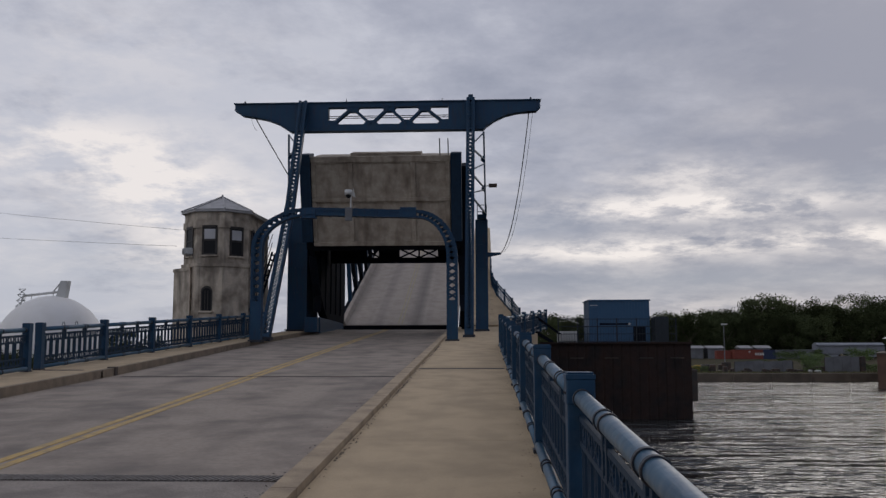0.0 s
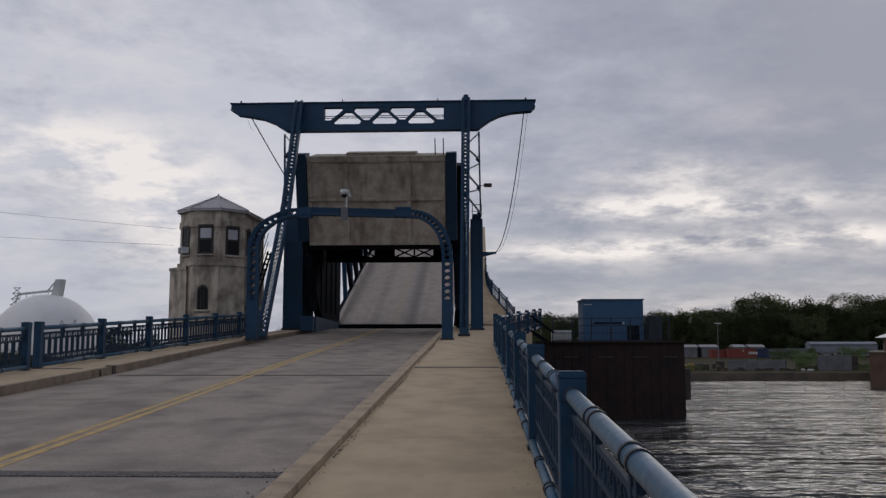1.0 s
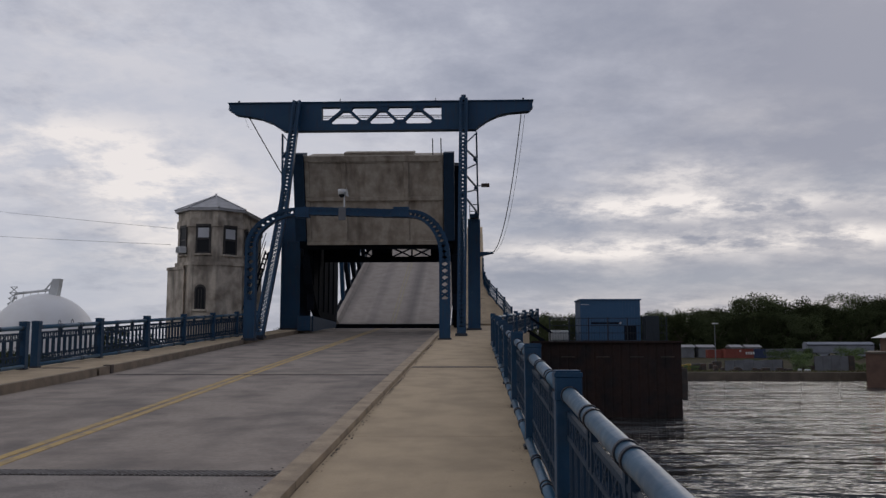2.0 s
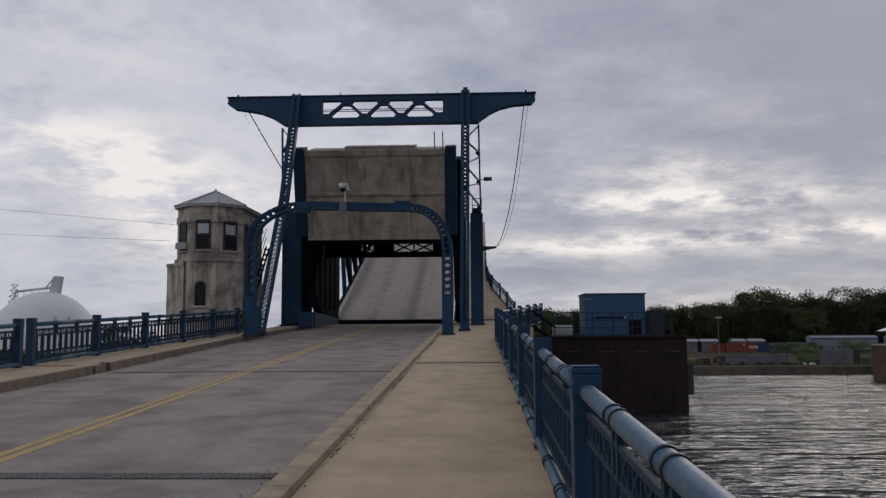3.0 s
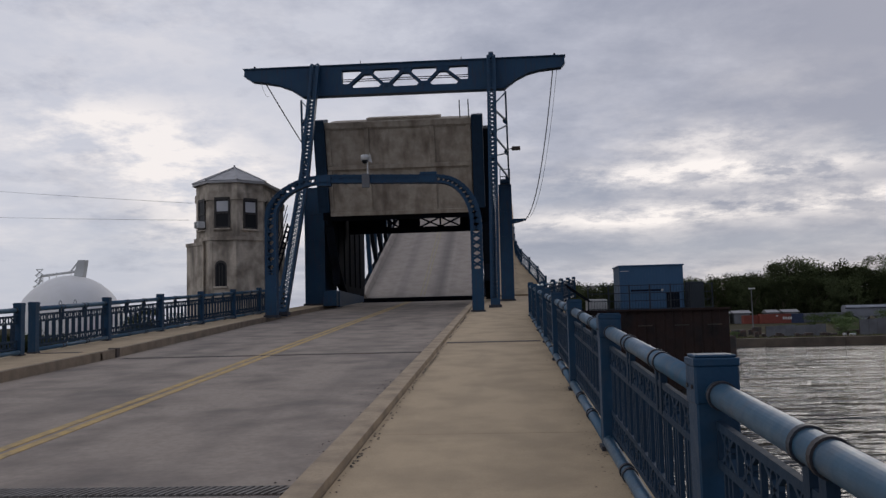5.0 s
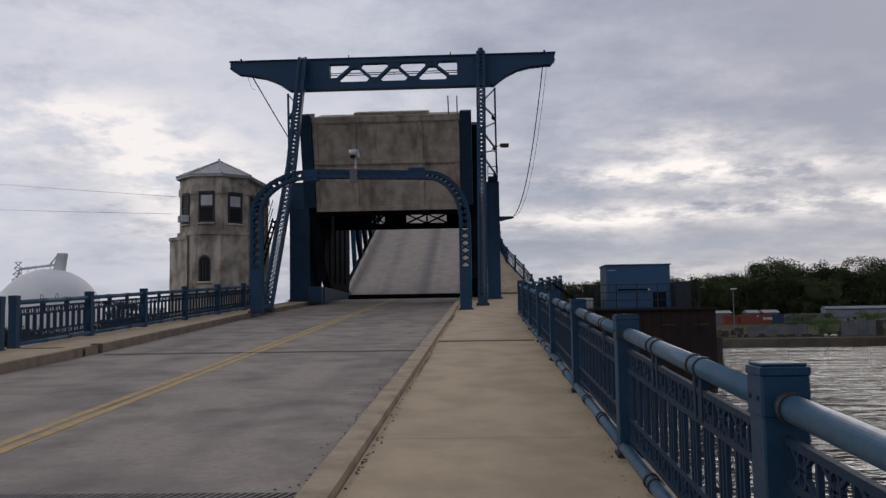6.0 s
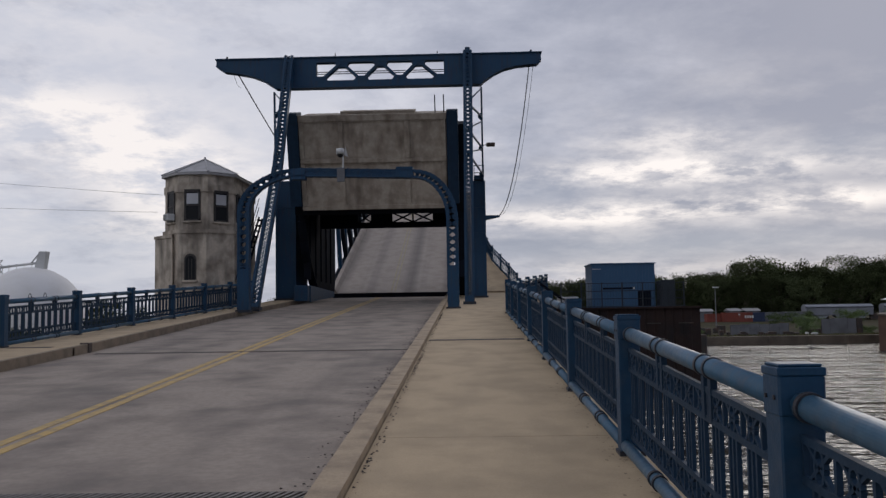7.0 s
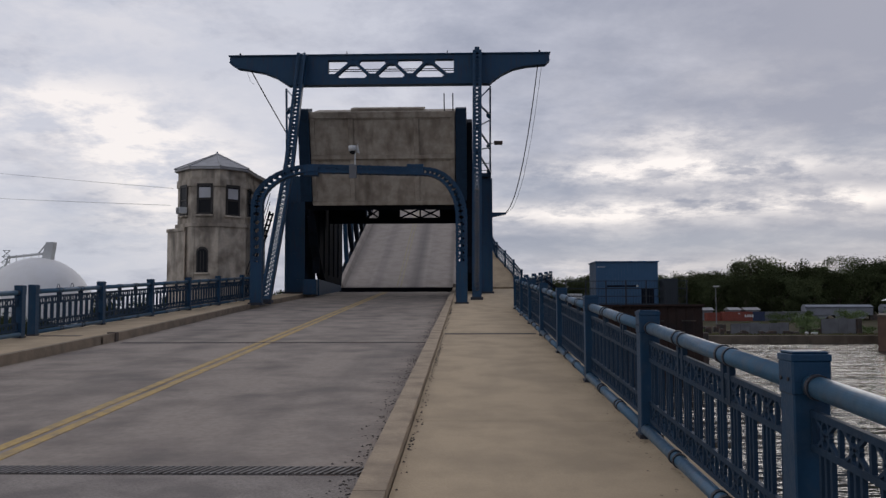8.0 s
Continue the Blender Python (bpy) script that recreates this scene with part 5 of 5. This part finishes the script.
part("roof", bm, WHITEM, bb, "pale pyramid roof")
bm = B()
for k in range(4):
    box(bm, 41.4 + k * 0.42, 41.7 + k * 0.42, 79.95, 79.99, BZ + 0.85, BZ + 1.15)
part("sign_bars", bm, PALE, bb, "unreadable pale sign")

# ---------------------------------------------------------------- far yard


def container(x0, length, y, mat, label, h=2.05, mark=False):
    t = thing("shipping_container", label, "container", "yard containers")
    bm = B()
    box(bm, x0, x0 + length, y, y + 2.4, LAND, LAND + h, bevel=0.04)
    part("body", bm, mat, t)
    bm0 = B()
    box(bm0, 0, 0.16, -0.05, 0.0, LAND + 0.15, LAND + h - 0.15)
    me = mesh_of("corrugation", bm0, mat)
    for k in range(int(length / 0.5)):
        o = part("corrugation", me, None, t)
        o.location = (x0 + 0.2 + k * 0.5, y, 0)
    for z in (LAND + 0.02, LAND + h - 0.12):
        bm = B()
        box(bm, x0, x0 + length, y - 0.07, y, z, z + 0.1)
        part("side_rail", bm, mat, t)
    if mark:
        for xa, w, za, zb in [(length * 0.72 + k * 0.5, 0.36, 0.8, 1.35) for k in range(4)] + [(length * 0.5, 0.4, 1.45, 1.7)]:
            bm = B()
            box(bm, x0 + xa, x0 + xa + w, y - 0.075, y - 0.055, LAND + za, LAND + zb)
            part("marking", bm, PALE, t, "white marking")
    return t


container(50.6, 3.0, 191.5, REDC, "faded red shipping container at the yard's end", 1.8)
container(53.7, 6.2, 190, REDC, "faded red shipping container with a white marking", 2.0, True)
container(59.95, 2.7, 190.4, NAVYC, "dark navy shipping container", 1.95)
container(63.2, 4.2, 192, GREYC, "grey open-sided container in the yard", 1.95)
container(68.0, 5.0, 193, GREYC, "grey shipping container beside the railcar", 2.0)


def railcar(x0, y, label):
    t = thing("hopper_railcar", label, "railcar", "railcars")
    L = 16.5
    bm = B()
    prism(bm, [(y, LAND + 1.1), (y - 0.35, LAND + 2.6), (y - 0.2, LAND + 3.1), (y + 0.9, LAND + 3.45), (y + 2.1, LAND + 3.45), (y + 3.0, LAND + 3.0), (y + 2.7, LAND + 1.1)], x0 + 1.0, x0 + L - 1.0, "x")
    part("hopper", bm, CARM, t)
    bm = B()
    box(bm, x0 + 0.7, x0 + L - 0.7, y - 0.5, y - 0.2, LAND + 2.72, LAND + 2.86)
    part("side_sill", bm, DARKSTEEL, t)
    bm = B()
    box(bm, x0 + 1.0, x0 + L - 1.0, y + 0.9, y + 1.9, LAND + 3.45, LAND + 3.55)
    part("roof_walk", bm, GREYC, t)
    for xx in (x0, x0 + L - 1.4):
        bm = B()
        box(bm, xx, xx + 1.4, y + 0.2, y + 2.4, LAND + 0.9, LAND + 1.3)
        part("platform", bm, SCRAP, t)
        for k in (0.15, 0.95):
            bm = B()
            tube(bm, (xx + k + 0.2, y + 0.3, LAND + 0.45), (xx + k + 0.2, y + 0.45, LAND + 0.45), 0.45, 14)
            part("wheel", bm, SCRAP, t)
    for k in range(3):
        bm = B()
        xx = x0 + 3 + k * 4.2
        prism(bm, [(xx, LAND + 1.15), (xx + 3.2, LAND + 1.15), (xx + 2.2, LAND + 0.35), (xx + 1.0, LAND + 0.35)], y + 0.3, y + 2.2, "y")
        part("chute", bm, CARM, t)
    return t


railcar(72.2, 195, "grey covered hopper railcar with a dark side band")
railcar(89.5, 195.4, "pale grey covered hopper railcar behind the pavilion")

for x0, x1, y, h, lab in ((27.6, 33.9, 97, 1.2, "weathered grey sheet metal fence on the quay"), (37.2, 40.9, 96.4, 1.7, "pale grey sheet metal fence beside a bush")):
    t = thing("sheet_fence", lab, "fence", "sheet fences")
    n = int((x1 - x0) / 0.9)
    for k in range(n):
        bm = B()
        w = (x1 - x0) / n
        box(bm, x0 + k * w + 0.015, x0 + (k + 1) * w - 0.015, y, y + 0.05, LAND - 0.05, LAND + h + 0.05 * ((k * 7) % 3))
        part("panel", bm, GREYC, t)
    for k in range(n + 1):
        bm = B()
        box(bm, x0 + k * w - 0.03, x0 + k * w + 0.03, y + 0.05, y + 0.12, LAND - 0.05, LAND + h)
        part("post", bm, SCRAP, t)
bm = B()
box(bm, 40.95, 41.5, 96.2, 96.8, LAND - 0.05, LAND + 1.75, bevel=0.04)
whole("gate_post", bm, SCRAP, "dark timber gate post at the fence end", "post")

lp = thing("light_pole", "tall pale steel yard light pole", "light pole")
bm = B()
tube(bm, (40.9, 150, LAND - 0.05), (40.9, 150, 5.1), 0.10, 8, 0.06)
part("pole", bm, GREYC, lp)
bm = B()
box(bm, 40.5, 41.5, 149.85, 150.15, 5.05, 5.25)
part("lamp_head", bm, PALE, lp)

rng = random.Random(11)
# low machines and scrap along the quay
for i, (x, y, w, h, mat, lab) in enumerate(((24.6, 101, 1.8, 0.75, OCHRE, "ochre yellow machine parked on the quay"), (22.4, 103, 1.6, 0.9, OCHRE, "ochre loader parked on the quay"),
                                            (28.5, 95.3, 1.5, 0.55, SCRAP, "dark scrap steel heap on the quay"), (30.6, 95.0, 1.6, 0.5, SCRAP, "dark scrap steel heap on the quay"),
                                            (33.4, 95.2, 1.3, 0.6, SCRAP, "dark scrap steel heap on the quay"), (26.6, 95.4, 1.2, 0.7, SCRAP, "dark scrap steel heap on the quay"),
                                            (22.0, 96.2, 1.8, 0.6, SCRAP, "dark scrap steel heap on the quay"), (25.4, 99.0, 2.2, 0.8, SCRAP, "dark scrap steel heap on the quay"), (31.9, 99.5, 2.4, 1.0, SCRAP, "dark scrap steel heap on the quay"), (36.6, 98.2, 1.8, 0.9, SCRAP, "dark scrap steel heap on the quay"), (29.0, 108.0, 3.4, 1.0, SCRAP, "dark scrap steel heap on the quay"), (38.0, 112.0, 3.8, 1.1, SCRAP, "dark scrap steel heap on the quay"), (35.6, 95.0, 0.9, 0.35, PALE, "pale boulder heap near the bush"))):
    t = thing("machine" if mat is OCHRE else "scrap_heap", lab, "machine" if mat is OCHRE else "scrap", "quay clutter")
    for k in range(4):
        bm = B()
        a = rng.uniform(-0.5, 0.5) * w
        s = rng.uniform(0.25, 0.5)
        hh = h * rng.uniform(0.55, 1.0)
        box(bm, x + a - w * s * 0.5, x + a + w * s * 0.5, y - 0.3 + 0.12 * k, y + 0.3 + 0.12 * k, LAND - 0.02, LAND + hh, bevel=0.05)
        part("casing" if k else "body", bm, mat, t)
    if mat is OCHRE:
        for k in (-0.5, 0.4):
            bm = B()
            tube(bm, (x + k, y - 0.38, LAND + 0.2), (x + k, y - 0.25, LAND + 0.2), 0.22, 12)
            part("wheel", bm, SCRAP, t)
for x, w in ((46.5, 2.6), (50.2, 3.4), (57.5, 2.2), (61.0, 3.0)):
    t = thing("yard_shed", "low white-roofed yard shed before the trees", "shed", "yard sheds")
    bm = B()
    box(bm, x, x + w, 198, 202, LAND, LAND + 2.3)
    part("wall", bm, GREYC, t)
    bm = B()
    prism(bm, [(197.6, LAND + 2.3), (200, LAND + 2.9), (202.4, LAND + 2.3)], x - 0.3, x + w + 0.3, "x")
    part("roof", bm, ROOFM, t)

# ---------------------------------------------------------------- trees


def leaf_cluster(seed, n, size):
    """A ragged clump of small leaf blades."""
    r = random.Random(seed)
    verts, faces = [], []
    for _ in range(n):
        d = Vector((r.gauss(0, 1), r.gauss(0, 1), r.gauss(0, 0.8)))
        d = d.normalized() * (r.random() ** 0.45)
        c = d * size
        u = Vector((r.gauss(0, 1), r.gauss(0, 1), r.gauss(0, 1))).normalized()
        v = u.orthogonal().normalized()
        s = size * r.uniform(0.08, 0.16)
        k = len(verts)
        verts += [c - u * s, c + v * s * 0.55, c + u * s, c - v * s * 0.55]
        faces.append((k, k + 1, k + 2, k + 3))
    return verts, faces


def tree_meshes(seed, height, spread, clumps, blades):
    r = random.Random(seed)
    bm = B()
    tube(bm, (0, 0, -0.1), (0.1, 0, height * 0.45), height * 0.022, 7, height * 0.014)
    tips = []
    for k in range(6):
        a = k * 1.05 + r.uniform(-0.3, 0.3)
        z0 = height * r.uniform(0.3, 0.48)
        tip = Vector((math.cos(a) * spread * r.uniform(0.4, 0.75), math.sin(a) * spread * r.uniform(0.4, 0.75), height * r.uniform(0.6, 0.85)))
        tube(bm, (0.06, 0, z0), tip, height * 0.009, 5, height * 0.003)
        tips.append(tip)
    trunk = mesh_of("trunk", bm, BARK)
    verts, faces = [], []
    for c in range(clumps):
        a, q = r.uniform(0, 2 * math.pi), math.sqrt(r.random())
        z = height * r.uniform(0.22, 0.97)
        f = math.sin(math.pi * min(max((z / height - 0.1) / 0.95, 0), 1)) ** 0.6
        p = Vector((math.cos(a) * q * spread * f, math.sin(a) * q * spread * f, z))
        vs, fs = leaf_cluster(seed * 100 + c, blades, spread * r.uniform(0.20, 0.36))
        o = len(verts)
        verts += [(v + p) for v in vs]
        faces += [tuple(i + o for i in ff) for ff in fs]
    me = bpy.data.meshes.new("crown")
    me.from_pydata([tuple(v) for v in verts], [], faces)
    me.materials.append(LEAFG)
    return trunk, me


kinds = [tree_meshes(s, 11.0, sp, 58, 130) for s, sp in ((1, 5.0), (2, 4.4), (3, 5.6), (4, 4.8))]
tree_no = 0


def tree(x, y, h, label="dense dark green deciduous tree on the far bank", wide=1.0):
    global tree_no
    t = thing("tree", label, "tree", "bank trees", at=(x, y, LAND))
    tr, cr = kinds[tree_no % 4]
    s = h / 11.0
    t.scale = (s * wide, s * wide, s)
    t.rotation_euler[2] = tree_no * 1.7
    part("trunk", tr, None, t)
    part("crown", cr, None, t)
    tree_no += 1


rng = random.Random(23)
for row, y0 in enumerate((206, 214, 223)):
    for k in range(27):
        x = 14 + k * 5.4 + rng.uniform(-1.6, 1.6) + row * 2
        base = 8.3 + 0.028 * (x - 14) + (0.5 if row else 0)
        tree(x, y0 + rng.uniform(-2, 2), base + rng.uniform(-0.9, 0.9) + row * 0.7, wide=rng.uniform(0.95, 1.25))
for x, h in ((64.6, 13.8), (67.8, 14.4), (73.5, 12.6), (80, 13.2), (88.4, 15.0), (95, 13.6), (99, 14.2), (112, 14.5), (27, 9.6), (46, 9.8)):
    tree(x, 211, h, "taller rounded tree standing above the bank trees", 1.0)
for k in range(16):
    tree(-150 + k * 11 + rng.uniform(-2, 2), 330, 8.5 + rng.uniform(-1.5, 1.5), wide=1.6)
# bush on the quay
bm = B()
vs_all, fs_all = [], []
for c in range(14):
    p = Vector((rng.uniform(-0.95, 0.95), rng.uniform(-0.4, 0.4), rng.uniform(0.25, 1.25)))
    vs, fs = leaf_cluster(900 + c, 140, 0.42)
    o = len(vs_all)
    vs_all += [tuple(v + p) for v in vs]
    fs_all += [tuple(i + o for i in f) for f in fs]
bm.free()
me = bpy.data.meshes.new("bush")
BUSHG = material("bright_bush_leaves", (0.10, 0.15, 0.04), 0.8, 0, (0.05, 0.08, 0.02), 3, 0.8, 5, 0.2, 0)
me.from_pydata(vs_all, [], fs_all)
me.materials.append(BUSHG)
bush = tagged(new("bush", me), "leafy green bush growing over the quay fence", "bush")
bush.location = (35.7, 96.2, LAND - 0.15)
bush_me = me
for k, (x, y, s) in enumerate(((24.0, 97.5, 0.55), (29.6, 98.5, 0.6), (32.2, 104, 0.9), (38.9, 99.5, 0.8), (42.3, 97, 0.7), (45.0, 120, 1.4), (20.5, 98, 0.6), (52.0, 150, 1.6), (60.0, 160, 1.7), (70.0, 165, 1.8), (80.0, 168, 1.9), (48.0, 130, 1.2))):
    o = tagged(new("shrub", bush_me), "low green shrub in the quayside yard", "shrub", "quay shrubs")
    o.location, o.scale = (x, y, LAND - 0.15 * s), (s * 1.5, s, s)
    o.rotation_euler[2] = k * 1.3
# scrubby bank across the road, left of the bridge
DARKBUSH = material("dark_bank_scrub", (0.045, 0.055, 0.026), 0.95, 0, (0.022, 0.030, 0.013), 4, 0.9, 4, 0.3, 0, spec=0.05)
scrub_me = bush_me.copy()
scrub_me.materials[0] = DARKBUSH
for k in range(24):
    sc = rng.uniform(2.0, 2.8)
    o = tagged(new("shrub", scrub_me), "dark green scrub on the bank below the tank", "shrub", "bank scrub")
    o.location = (-58 + k * 1.25 + rng.uniform(-0.6, 0.6), 78 + rng.uniform(-6, 6) if k < 8 or k > 17 else 72 + rng.uniform(-3, 3), LAND - 0.25 * sc)
    o.scale = (sc * 1.3, sc, sc * (0.75 if k < 20 else 1.0))
    o.rotation_euler[2] = k * 0.9
GRASSG = material("dry_grass", (0.13, 0.115, 0.05), 0.9, 0, (0.10, 0.12, 0.04), 3, 0.8, 6, 0.3, 0)
gv, gf = [], []
for i in range(5000):
    x, y = rng.uniform(10, 46), 93.2 + abs(rng.gauss(0, 2.2))
    h = rng.uniform(0.05, 0.28)
    a = rng.uniform(0, 3.14)
    k = len(gv)
    gv += [(x - 0.04 * math.cos(a), y - 0.04 * math.sin(a), LAND), (x + 0.04 * math.cos(a), y + 0.04 * math.sin(a), LAND), (x + rng.uniform(-0.06, 0.06), y, LAND + h)]
    gf.append((k, k + 1, k + 2))
me = bpy.data.meshes.new("grass")
me.from_pydata(gv, [], gf)
me.materials.append(GRASSG)
tagged(new("grass", me), "dry grass and weeds along the quay top", "grass", kind="stuff")

# ---------------------------------------------------------------- assemblies
def gather(name, label, category, names):
    t = thing(name, label, category)
    for o in [o for o in scene.collection.objects if o.parent is None and o.name.split(".")[0] in names[0] and names[1](o)]:
        o.parent = t
        for key in ("category", "group"):
            if key in o:
                del o[key]
    return t


gather("railing", "blue painted steel pipe railing along the sidewalk edge over the river", "railing",
       (("railing_post", "railing_panel"), lambda o: o.matrix_basis.translation.x > -5))
gather("railing", "blue painted steel pipe railing along the sidewalk across the road", "railing",
       (("railing_post", "railing_panel"), lambda o: o.matrix_basis.translation.x < -5))
gather("bridge_tower", "blue riveted steel bascule tower frame with a wide top truss", "bridge tower",
       (("tower_leg", "lattice_column", "laced_mast", "top_truss", "column_cap", "tower_bracket", "segment_girder", "cross_beam", "soffit_beam"), lambda o: True))
